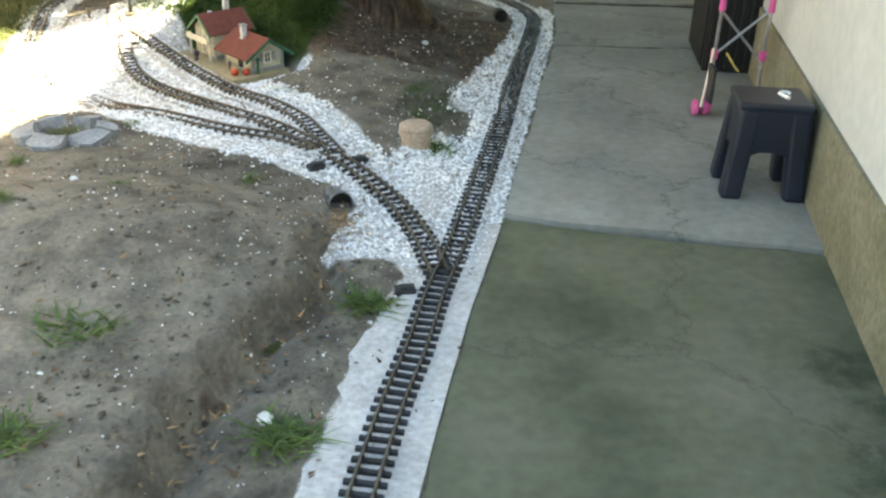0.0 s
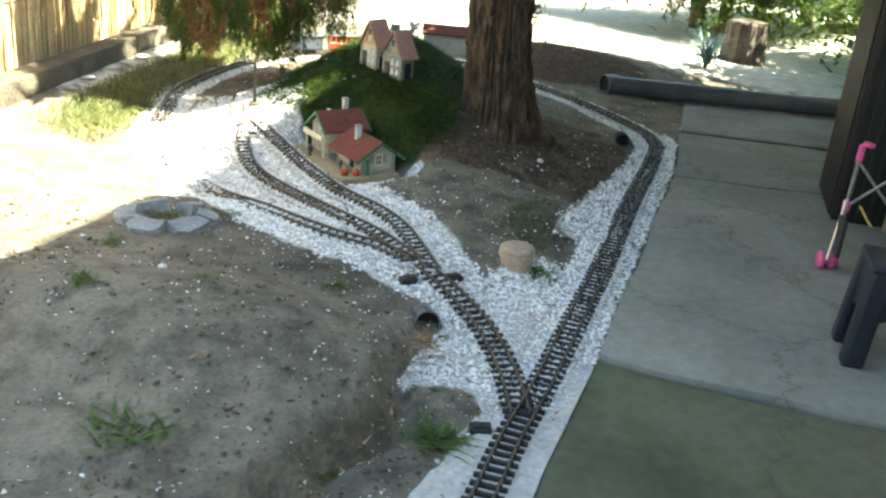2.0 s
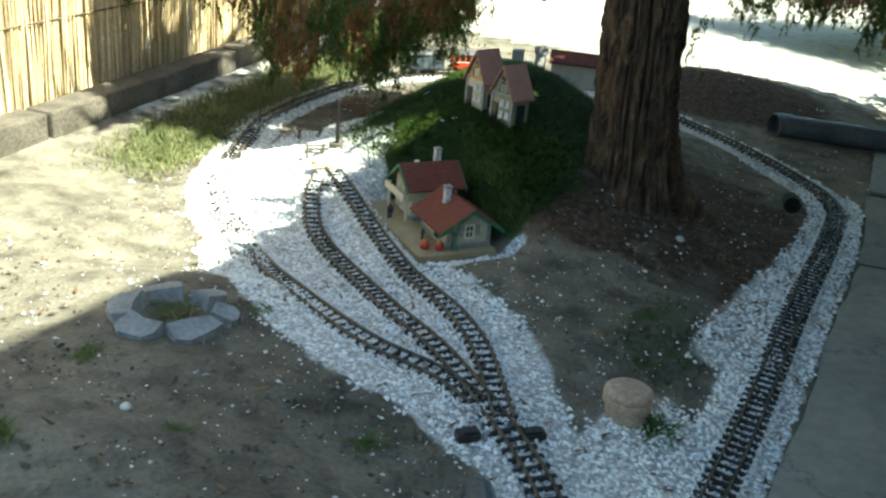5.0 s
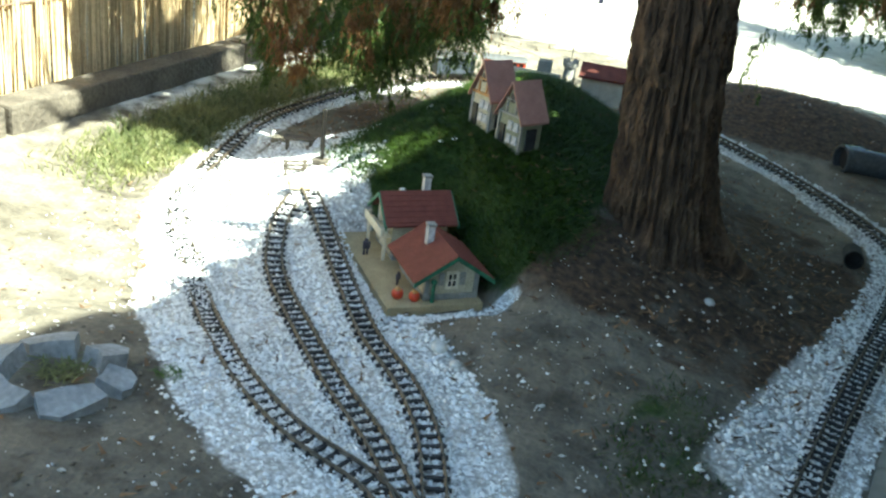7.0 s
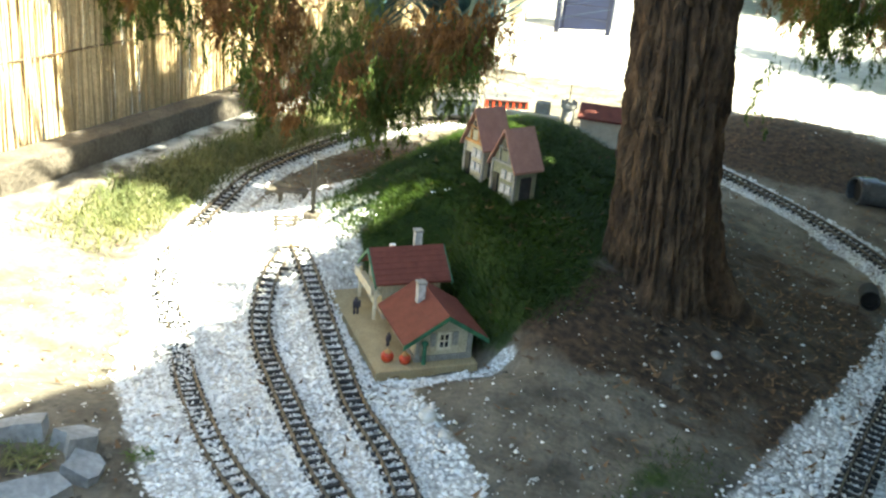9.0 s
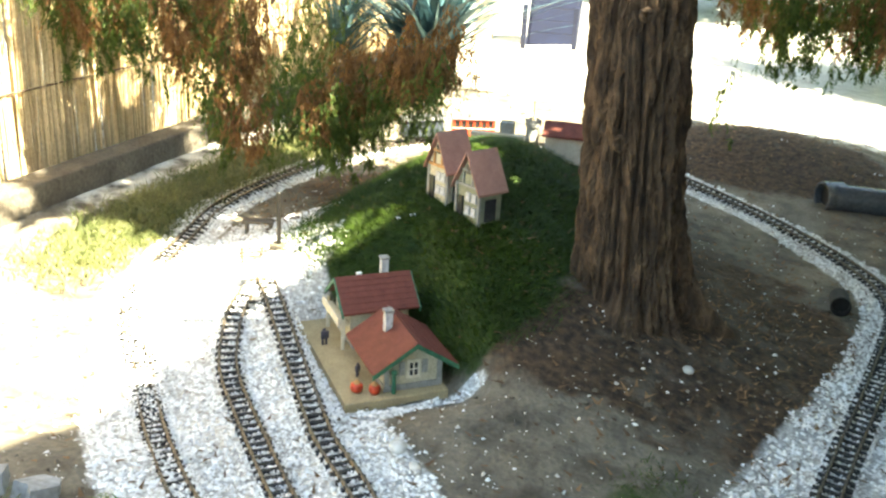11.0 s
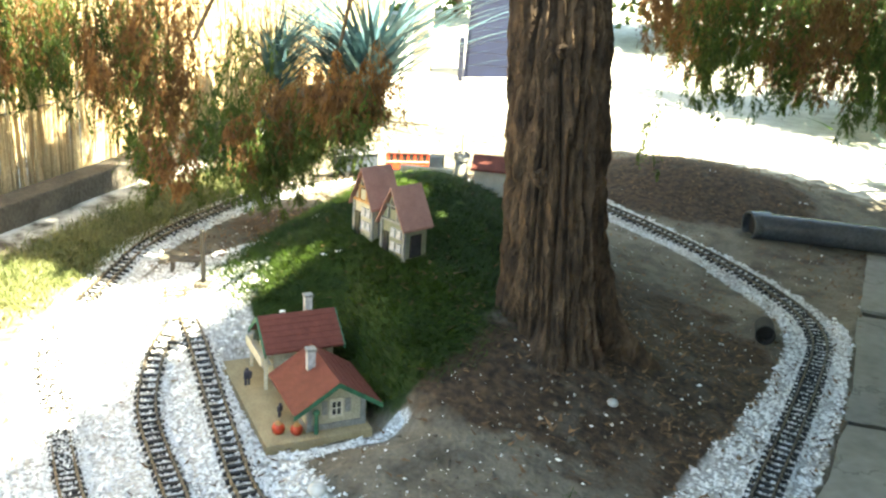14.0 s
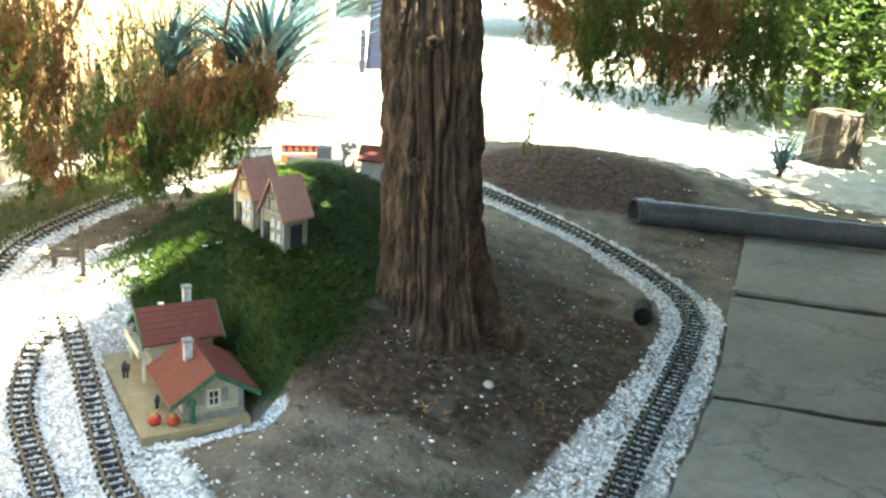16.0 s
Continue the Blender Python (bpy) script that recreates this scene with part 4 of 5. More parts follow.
o = thing("model_bench", pose(-1.5, 4.56, z, 0, 0, 20), "small dark model table on the gravel", "model table")
part("top", boxes([((0, 0, 0.045), (0.11, 0.04, 0.012))], 0.002), M_TIMBER, o)
for x in (-0.042, 0.042):
    for y in (-0.012, 0.012):
        part("leg", boxes([((x, y, 0.02), (0.01, 0.008, 0.042))]), M_TIMBER, o)

# ---- ring of flagstones with a plant ----
o = thing("stone_ring", pose(-1.105, 2.905, land_at(-1.105, 2.905)), "ring of grey flagstones round a small plant bed", "planter")
rr = random.Random(12)
for a, w, hgt in ((200, 0.14, 0.045), (262, 0.12, 0.05), (325, 0.13, 0.045), (20, 0.08, 0.03), (75, 0.08, 0.03), (135, 0.12, 0.035)):
    bm = bmesh.new()
    pts = [(-w / 2, -0.03), (-w / 5, -0.045), (w / 4, -0.04), (w / 2, -0.02), (w / 2 - 0.01, 0.03), (0, 0.026), (-w / 2 + 0.01, 0.034)]
    lo = [bm.verts.new((x + rr.uniform(-0.006, 0.006), y + rr.uniform(-0.006, 0.006), -0.025)) for x, y in pts]
    hi = [bm.verts.new((v.co.x * 0.95, v.co.y * 0.93, hgt * 0.5 + rr.uniform(-0.004, 0.004))) for v in lo]
    bm.faces.new(lo[::-1]); bm.faces.new(hi)
    for k in range(7):
        bm.faces.new((lo[k], lo[(k + 1) % 7], hi[(k + 1) % 7], hi[k]))
    s = part("stone", bm, M_FLAG, o)
    ar = radians(a)
    under(s, pose(0.115 * math.cos(ar), 0.115 * math.sin(ar), 0.012, 0, 0, a + 90) @ pose(0, 0, 0, 14, 0, 0))


def blades(pos, length, width, lean, rng, droop=0.4, segs=2):
    """Narrow bent leaves: vertex and face arrays for many blades."""
    n = len(pos)
    az = rng.uniform(0, 2 * np.pi, n)
    d = np.c_[np.cos(az), np.sin(az)]
    sdir = np.c_[-d[:, 1], d[:, 0]]
    vs, fs = [], []
    rows = []
    for k in range(segs + 1):
        u = k / segs
        out = lean * length * u * (1 + droop * u)
        up = length * (u - droop * 0.6 * u * u)
        w = width * (1 - u) * 0.5 + width * 0.04
        c = pos + np.c_[d * out[:, None], up]
        rows.append((c - np.c_[sdir * w[:, None], np.zeros(n)], c + np.c_[sdir * w[:, None], np.zeros(n)]))
    k2 = 2 * (segs + 1)
    v = np.stack([q for r in rows for q in r], 1).reshape(-1, 3)
    base = np.arange(n)[:, None] * k2
    f = np.vstack([base + np.array([2 * k, 2 * k + 1, 2 * k + 3, 2 * k + 2]) for k in range(segs)])
    return v, f


def blade_mesh(name, pos, length, width, lean, mat, parent=None, seed=1, droop=0.4, segs=2):
    r = np.random.default_rng(seed)
    v, f = blades(pos, length, width, lean, r, droop, segs)
    me = bpy.data.meshes.new(name)
    me.from_pydata(v.tolist(), [], f.tolist())
    return part(name, me, mat, parent)


def weed(x, y, n, size, label, seed):
    r = np.random.default_rng(seed)
    z = land_at(x, y)
    o = thing("weed", pose(x, y, z), label, "weed", "weeds in the soil")
    n = int(n * 1.8)
    p = np.c_[r.normal(0, size * 0.38, (n, 2)), np.zeros(n)]
    me = blade_mesh("leaves", p, r.uniform(0.2, 0.5, n) * size, r.uniform(0.06, 0.14, n) * size, r.uniform(0.6, 2.0, n), M_GRASS if seed % 2 else M_LEAF, o, seed, 0.6)
    return o


weed(-1.12, 2.93, 60, 0.06, "small green plant in the stone ring", 3)
weed(-0.24, 1.49, 90, 0.075, "tuft of grass beside the track", 4)
weed(-0.10, 2.0, 80, 0.07, "green weed tuft beside the mortar strip", 6)
weed(-0.30, 1.87, 50, 0.055, "weed on the broken edge of the soil bed", 5)
weed(-0.70, 1.75, 45, 0.09, "flat spreading weed on bare soil", 8)
weed(-1.04, 2.23, 40, 0.05, "small weed on bare soil", 10)
weed(-0.49, 2.63, 35, 0.04, "small weed at the edge of the soil bed", 12)
weed(-1.16, 2.64, 35, 0.045, "small weed near the stone ring", 14)
weed(-0.72, 1.38, 80, 0.07, "dark green weed on bare soil", 16)
weed(-0.80, 2.42, 30, 0.035, "seedling on bare soil", 18)
weed(0.075, 3.02, 60, 0.06, "leafy plant beside the terracotta pot", 20)
weed(-0.94, 3.05, 30, 0.035, "small weed near the gravel", 22)

# ---- culvert pipes under the switch, pot, pebble ----
def pipe_stub(name, x, y, z, r, length, rz, rx, label, mat=M_PVC):
    o = thing(name, pose(x, y, z, rx, 0, rz), label, "pipe", "culvert pipes")
    part("tube", lathe([(r * 0.86, length), (r * 0.86, 0.0), (r * 0.9, -0.002), (r, 0), (r, length)], 28, False), mat, o, smooth=False)
    # dark disc near the mouth takes the place of shade in the tube
    part("bore_shade", lathe([(r * 0.85, length * 0.3), (r * 0.85, length * 0.32)], 20), M_HOLE, o, "dark disc painted as the shade inside the pipe")
    return o


pipe_stub("culvert_pipe", -0.205, 2.53, 0.026, 0.037, 0.11, 18, -103, "grey plastic culvert pipe under the switch track")
pipe_stub("culvert_pipe", -0.158, 2.49, -0.006, 0.018, 0.1, 18, -103, "thin grey drain pipe below the culvert")
pipe_stub("culvert_pipe", 0.435, 4.94, 0.012, 0.032, 0.15, 0, -99, "dark drain pipe in the soil beside the loop", M_HOLE)
z = land_at(0.007, 3.03)
o = thing("terracotta_pot", pose(0.007, 3.03, z - 0.03), "pale terracotta pot with a lid sunk in soil", "pot")
part("body", lathe([(0.043, 0), (0.051, 0.06), (0.052, 0.075)], 28), M_TERRA, o, smooth=False)
part("rim", lathe([(0.051, 0.07), (0.058, 0.072), (0.058, 0.085), (0.052, 0.088)], 28), M_TERRA, o)
part("lid", lathe([(0.054, 0.088), (0.057, 0.094), (0.056, 0.100), (0.046, 0.107), (0.0, 0.110)], 28), M_TERRA, o)
for x, y, s in ((0.04, 4.12, 0.016), (-0.5, 3.47, 0.022), (-0.44, 3.42, 0.014), (-0.93, 2.45, 0.012), (-0.28, 1.54, 0.018)):
    bm = bmesh.new()
    bmesh.ops.create_icosphere(bm, subdivisions=2, radius=s)
    for v in bm.verts:
        v.co *= 1 + 0.18 * noise.noise(v.co * 60)
        v.co.z *= 0.65
    o = part("pebble", bm, M_PEBBLE, smooth=True)
    o.location = (x, y, land_at(x, y) + s * 0.45)
    tagged(o, "rounded pale pebble on bare soil", "pebble", "loose pebbles")

# ---- large drain pipe across the path's end ----
o = thing("drain_pipe", pose(0.385, 6.07, 0.066, 0, 90, 4), "long grey plastic drain pipe with a socket end", "drain pipe")
part("barrel", lathe([(0.05, 1.75), (0.05, 0.03), (0.057, 0.031), (0.057, 1.75)], 32, False), M_PVC, o, smooth=False)
sk = part("socket", lathe([(0.053, 0.05), (0.053, -0.03), (0.063, -0.029), (0.064, -0.012), (0.062, -0.006), (0.062, 0.06), (0.057, 0.07)], 32, False), M_PVC, o, "pale socket collar")
under(sk, pose(0, 0, 0, -26, 0, 0))
# dark disc in the socket paints in the pipe's inner shade
under(part("bore_shade", lathe([(0.0525, 0.0), (0.0525, 0.008)], 24), M_HOLE, o, "dark disc painted as the shade inside the pipe"), pose(0, 0, 0, -26, 0, 0))

# ---- plastic stool ----
o = thing("stool", pose(1.075, 2.755, 0.012, 0, 0, -6), "dark navy plastic step stool on the concrete path", "stool")
W, D, H = 0.235, 0.21, 0.3
part("seat", boxes([((0, 0, H - 0.012), (W - 0.02, D - 0.02, 0.026))], 0.010), M_NAVY, o)
for sx in (-1, 1):
    for sy in (-1, 1):
        bm = bmesh.new()
        box(bm, (0, 0, (H - 0.02) / 2), (0.062, 0.062, H - 0.02), 0, 0.012)
        for v in bm.verts:
            t = 1 - v.co.z / H
            v.co.x += sx * (W / 2 - 0.045 + 0.022 * t)
            v.co.y += sy * (D / 2 - 0.045 + 0.02 * t)
        part("leg", bm, M_NAVY, o)
for sy in (-1, 1):
    bm = prism([(-0.085, H - 0.02), (0.085, H - 0.02), (0.085, 0.10), (0.06, 0.135), (0.03, 0.15), (-0.03, 0.15), (-0.06, 0.135), (-0.085, 0.10)], 0.014)
    under(part("apron", bm, M_NAVY, o), pose(0, sy * (D / 2 - 0.02), 0))
for sx in (-1, 1):
    bm = prism([(-0.075, H - 0.02), (0.075, H - 0.02), (0.075, 0.10), (0.05, 0.135), (0.02, 0.15), (-0.02, 0.15), (-0.05, 0.135), (-0.075, 0.10)], 0.014)
    under(part("apron", bm, M_NAVY, o), pose(sx * (W / 2 - 0.02), 0, 0, 0, 0, 90))
o = thing("hook", pose(1.10, 2.74, 0.012 + H + 0.001, 0, 0, 20), "small white plastic hook on the stool", "hook")
part("shank", tube([(0, -0.03, 0.006), (0, 0.0, 0.006), (0.004, 0.018, 0.006), (0.018, 0.026, 0.006), (0.03, 0.018, 0.006), (0.032, 0.006, 0.006)], 0.006, 8), M_WHITEP, o)

# ---- folded toy pushchair behind the stool ----
o = thing("toy_pushchair", pose(1.20, 3.44, 0.012, 0, 0, -3) @ pose(0, 0, 0).Diagonal((1.05, 1.0, 0.82, 1.0)), "folded pink and grey toy pushchair standing behind the stool", "pushchair")
for x in (-0.085, 0.085):
    pole = part("pole", tube([(x, 0.03, 0.04), (x, 0.05, 0.28), (x, 0.04, 0.52)], 0.0065, 8), M_STEEL, o)
    part("grip", tube([(x, 0.04, 0.47), (x, 0.04, 0.535), (x + 0.008, 0.025, 0.55), (x + 0.02, 0.0, 0.552)], 0.0115, 10), M_PINK, pole, "pink handle grip")
    part("joint", boxes([((x, 0.05, 0.27), (0.022, 0.024, 0.045))], 0.004), M_PINK, pole)
part("cross_bar", tube([(-0.085, 0.045, 0.27), (0.085, 0.045, 0.48)], 0.0055, 8), M_STEEL, o)
part("cross_bar", tube([(0.085, 0.055, 0.24), (-0.085, 0.055, 0.47)], 0.0055, 8), M_STEEL, o)
part("front_leg", tube([(-0.09, 0.04, 0.30), (-0.12, -0.03, 0.05)], 0.0065, 8), M_STEEL, o)
for x, y in ((-0.135, 0.0), (-0.10, 0.01), (0.09, 0.03), (-0.085, 0.03)):
    w = part("wheel", lathe([(0.008, -0.009), (0.03, -0.009), (0.036, -0.004), (0.036, 0.004), (0.03, 0.009), (0.008, 0.009)], 18), M_PINK, o)
    under(w, pose(x, y, 0.036, 0, 90, 0))
part("strap", tube([(-0.06, -0.02, 0.3), (-0.04, -0.07, 0.26), (-0.03, -0.1, 0.245)], 0.004, 6), M_YELLOW, o, "ochre strap")
part("seat_cloth", boxes([((-0.10, -0.02, 0.16), (0.012, 0.10, 0.16))], 0.004), M_BLACK, o)

# ---- dark ribbed cupboard beside the wall ----
o = thing("garden_cupboard", pose(1.45, 4.24, 0.0, 0, 0, -8), "tall dark brown ribbed garden cupboard beside the path", "cupboard")
part("carcass", boxes([((0, 0, 0.48), (0.36, 0.46, 0.94))], 0.006), M_DARKW, o)
for k in range(9):
    part("rib", boxes([((-0.16 + k * 0.04, -0.235, 0.48), (0.018, 0.014, 0.9))], 0.003), M_DARKW, o)
for k in range(11):
    part("rib", boxes([((-0.185, -0.2 + k * 0.04, 0.48), (0.014, 0.018, 0.9))], 0.003), M_DARKW, o)
part("lid", boxes([((0, 0, 0.965), (0.42, 0.52, 0.035))], 0.008), M_YELLOW, o, "ochre cupboard lid")

# ---- cloth hanging on the wall ----
o = thing("hanging_cloth", pose(1.10, 2.12, 0.66, 0, 0, -10), "teal cloth with brown fringe hanging on the wall", "cloth")
part("cloth", boxes([((0, 0, 0.1), (0.05, 0.16, 0.14))], 0.02), M_TEAL, o)
for k in range(6):
    part("fringe", tube([(0.0, -0.06 + k * 0.024, 0.04), (0.005, -0.062 + k * 0.025, -0.02), (0.0, -0.06 + k * 0.024, -0.07)], [0.008, 0.006, 0.002], 6), M_DRY, o)

# ---- stump ----
rr = random.Random(5)
z = land_at(1.5, 7.7)
o = thing("tree_stump", pose(1.45, 7.75, z - 0.02), "grey weathered tree stump with split bark", "tree stump")
bm = bmesh.new()
rings = []
for zz, r0 in ((0, 0.185), (0.06, 0.16), (0.2, 0.148), (0.31, 0.147), (0.325, 0.137)):
    rings.append([bm.verts.new((r0 * (1 + 0.07 * math.sin(k * 1.9) + rr.uniform(-0.03, 0.03)) * math.cos(k * math.pi / 18), r0 * (1 + 0.07 * math.sin(k * 1.9)) * math.sin(k * math.pi / 18), zz)) for k in range(36)])
for a, b in zip(rings, rings[1:]):
    for k in range(36):
        bm.faces.new((a[k], a[(k + 1) % 36], b[(k + 1) % 36], b[k]))
bm.faces.new(rings[-1])
part("bark", bm, M_STUMP, o)
part("cut_face", lathe([(0.125, 0.326), (0.1, 0.331), (0.0, 0.328)], 24), M_TIMBER, o)

# ---- reed fence with timber edging ----
rr = np.random.default_rng(9)
fence = thing("reed_fence", pose(-2.62, 2.0, 0.0), "tall fence of dry reed canes", "fence")
vs, fs = [], []
n = 2600
ys = np.linspace(0.2, 7.4, n) + rr.normal(0, 0.003, n)
for y in ys:
    x0, r, h, lx, ly = rr.normal(0, 0.012), rr.uniform(0.0026, 0.005), rr.uniform(1.5, 1.85), rr.normal(0, 0.02), rr.normal(0, 0.03)
    b = len(vs)
    for zz, ox, oy in ((0.05, 0, 0), (h, lx, ly)):
        for k in range(5):
            a = k * 2 * math.pi / 5
            vs.append((x0 + ox + r * math.cos(a), y + oy + r * math.sin(a), zz))
    for k in range(5):
        fs.append((b + k, b + (k + 1) % 5, b + 5 + (k + 1) % 5, b + 5 + k))
r = raw("reed_mat", vs, fs, M_REED, fence)
r["kind"] = "stuff"
for zz in (0.4, 1.0, 1.5):
    part("wire", tube([(0.02, 0.2, zz), (0.022, 3.8, zz), (0.02, 7.4, zz)], 0.004, 6), M_TWIG, fence)
for k in range(5):
    part("stake", boxes([((-0.04, 0.3 + k * 1.75, 0.85), (0.05, 0.05, 1.7))]), M_TIMBER, fence)
for k in range(4):
    y0 = 2.6 + k * 1.52
    z = land_at(-2.45, y0 + 0.7)
    o = part("edging_beam", boxes([((0, 0, 0.04), (0.13, 1.5, 0.13))], 0.012), M_TIMBER)
    o.matrix_world = pose(-2.46 - 0.01 * k, y0 + 0.75, z, 0, 0, rr.uniform(-1, 1))
    tagged(o, "weathered grey timber beam edging the fence", "edging beam", "timber edging")

# ---- yuccas ----
def yucca(x, y, n, size, seed, label):
    r = np.random.default_rng(seed)
    z = land_at(x, y)
    o = thing("yucca", pose(x, y, z), label, "yucca", "yuccas by the fence")
    part("stem", tube([(0, 0, 0), (0.01, 0, 0.1), (0.0, 0.01, 0.3 * size)], [0.045 * size, 0.04 * size, 0.03 * size], 8), M_TWIG, o)
    p = np.c_[r.normal(0, 0.03, (n, 2)), r.uniform(0.08, 0.32, n) * size]
    blade_mesh("leaves", p, r.uniform(0.34, 0.66, n) * size, r.uniform(0.024, 0.04, n) * size, r.uniform(0.1, 1.75, n), M_YUC, o, seed, 0.35, 3)


yucca(-1.95, 7.4, 210, 1.2, 31, "large blue-green yucca with sword leaves")
yucca(-2.62, 7.4, 120, 0.95, 32, "blue-green yucca beside the reed fence")
yucca(-2.2, 7.5, 60, 0.8, 33, "blue-green yucca with drooping leaves")
yucca(1.1, 7.15, 90, 0.36, 34, "low blue-green spiky plant near the stump")

# ---- blue slatted chair, post ----
o = thing("garden_chair", pose(-1.70, 9.3, land_at(-1.70, 9.3), 0, 0, 8), "blue painted slatted reclining garden chair", "garden chair")
for x in (-0.19, 0.19):
    part("side_rail", boxes([((x, 0.14, 0.45), (0.035, 0.05, 1.0))], 0.005), M_BLUE, o).matrix_basis = pose(0, 0, 0, -18, 0, 0)
for k in range(9):
    part("slat", boxes([((0, 0.115, 0.08 + k * 0.1), (0.36, 0.02, 0.0985))], 0.004), M_BLUE, o).matrix_basis = pose(0, 0, 0, -18, 0, 0)
for x in (-0.2, 0.2):
    part("leg", boxes([((x, -0.1, 0.16), (0.04, 0.05, 0.34))], 0.004), M_BLUE, o)
o = part("post", boxes([((0, 0, 0.9), (0.13, 0.13, 1.9))], 0.01), M_TAN)
o.location = (-2.35, 9.6, land_at(-2.35, 9.6))
tagged(o, "pale tan square post at the yard's end", "post")

# ---- tree: trunk, limbs, hanging sprays, unseen shading crown ----
tree = thing("conifer_tree", pose(-0.16, 4.37, 0.0), "old conifer with furrowed bark and drooping brown-green sprays", "tree")
bm = bmesh.new()
rings = []
SEG = 260
hs = np.r_[np.linspace(-0.08, 1.3, 190), np.linspace(1.35, 4.6, 30)]
for h in hs:
    r0 = 0.143 - 0.017 * max(h - 0.5, 0) + 0.07 * math.exp(-max(h - 0.08, -0.1) / 0.13)
    cx = -0.075 * h
    ring = []
    for k in range(SEG):
        a = 2 * math.pi * k / SEG
        q = Vector((math.cos(a), math.sin(a), h))
        wv = 0.35 * noise.noise(Vector((q.x * 2, q.y * 2, h * 3)))
        f1 = abs(noise.noise(Vector((q.x * 4.2 + wv, q.y * 4.2 - wv, h * 1.7))))
        f2 = abs(noise.noise(Vector((q.x * 9 + 3 + wv, q.y * 9, h * 4.5))))
        groove = max(0.0, 1 - f1 * 4.5) * 0.024 + max(0.0, 1 - f2 * 3.5) * 0.013
        plates = 0.013 * noise.noise(Vector((q.x * 7, q.y * 7, h * 11))) + 0.004 * noise.noise(Vector((q.x * 22, q.y * 22, h * 40)))
        flare = math.exp(-max(h - 0.08, 0) / 0.11) * (0.05 * max(0.0, math.sin(a * 4 + 0.4)) ** 2 + 0.035 * math.sin(a * 7 + 2 * wv) + 0.02 * math.sin(a * 3))
        r = r0 * (1 + 0.05 * noise.noise(q * 1.3)) + flare - groove + plates
        ring.append(bm.verts.new((cx + r * math.cos(a), r * math.sin(a), h)))
    rings.append(ring)
for a, b in zip(rings, rings[1:]):
    for k in range(SEG):
        bm.faces.new((a[k], a[(k + 1) % SEG], b[(k + 1) % SEG], b[k]))
bm.faces.new(rings[-1])
part("trunk", bm, M_BARK, tree, smooth=True)
for (az, hz, s) in ((262, 0.62, 0.026), (238, 0.25, 0.03), (285, 0.95, 0.02)):
    a = radians(az)
    kb = part("knot", lathe([(s, 0.0), (s * 0.9, 0.012), (s * 0.55, 0.02), (s * 0.3, 0.008), (0.002, 0.006)], 16), M_BARK, tree, smooth=True)
    kb.matrix_basis = pose(-0.075 * hz, 0, hz) @ pose(0, 0, 0, 0, 0, az) @ pose(0.122, 0, 0, 0, 90, 0)

lr = random.Random(21)
def limb(p0, p1, p2, r0, r1):
    pts = []
    a, b, c = Vector(p0), Vector(p1), Vector(p2)
    for k in range(11):
        t = k / 10
        q = a * (1 - t) ** 2 + b * 2 * t * (1 - t) + c * t * t
        pts.append(q + Vector((lr.uniform(-0.012, 0.012), lr.uniform(-0.012, 0.012), 0)))
    part("limb", tube(pts, [r0 + (r1 - r0) * k / 10 for k in range(11)], 9, 0.1, lr), M_TWIG, tree)


for end in ((-1.25, 0.15, 0.85), (-1.75, 0.4, 0.95), (-1.0, 0.7, 0.8), (-0.75, 0.2, 1.0), (0.55, 1.25, 1.15), (0.95, 0.9, 1.3), (0.25, 1.6, 1.1), (1.25, 1.5, 1.3), (-1.5, 1.1, 1.05), (-0.3, 1.5, 1.1)):
    z0 = lr.uniform(1.7, 2.3)
    limb((-0.16, 0, z0), (end[0] * 0.55, end[1] * 0.55, z0 + 0.25), end, 0.03, 0.006)

def sprays(starts, tips, per, seed):
    """Feathery drooping conifer twigs: side twigs along each hanging line, small leaflets along those."""
    r = np.random.default_rng(seed)
    V, F, n0 = [], [], 0
    for s, t in zip(starts, tips):
        m = max(6, per // 14)
        u = r.beta(1.4, 0.9, m)
        bow = r.normal(0, 0.03, 2)
        root = s + (t - s) * u[:, None] + np.c_[np.sin(u * np.pi)[:, None] * bow, np.zeros(m)]
        az = r.uniform(0, 2 * np.pi, m)
        dr = np.c_[np.cos(az), np.sin(az), -r.uniform(0.9, 3.2, m)]
        dr /= np.linalg.norm(dr, axis=1)[:, None]
        tw = r.uniform(0.06, 0.19, m) * (1.15 - 0.85 * u)
        j = np.repeat(np.arange(m), 22)
        n = len(j)
        v = r.uniform(0.05, 1, n)
        c = root[j] + dr[j] * (tw[j] * v)[:, None] - np.c_[np.zeros((n, 2)), 0.35 * tw[j] * v * v] + r.normal(0, 0.003, (n, 3))
        side = np.cross(dr[j], [0.1, 0.2, 1.0]) * r.choice([-1, 1], n)[:, None]
        ln = r.uniform(0.012, 0.028, n) * (1.15 - 0.5 * v)
        d = dr[j] * 0.7 + side * 0.6 + r.normal(0, 0.18, (n, 3)) - [0, 0, 0.25]
        d /= np.linalg.norm(d, axis=1)[:, None]
        sd = np.cross(d, r.normal(0, 1, (n, 3)))
        sd /= np.linalg.norm(sd, axis=1)[:, None] + 1e-6
        w = ln * r.uniform(0.15, 0.27, n)
        a, b = c, c + d * ln[:, None]
        m_ = (a + b) / 2
        V.append(np.stack([a, m_ + sd * w[:, None] * 0.5, b, m_ - sd * w[:, None] * 0.5], 1).reshape(-1, 3))
        F.append(np.arange(n * 4).reshape(n, 4) + n0)
        n0 += n * 4
    return np.vstack(V), np.vstack(F)


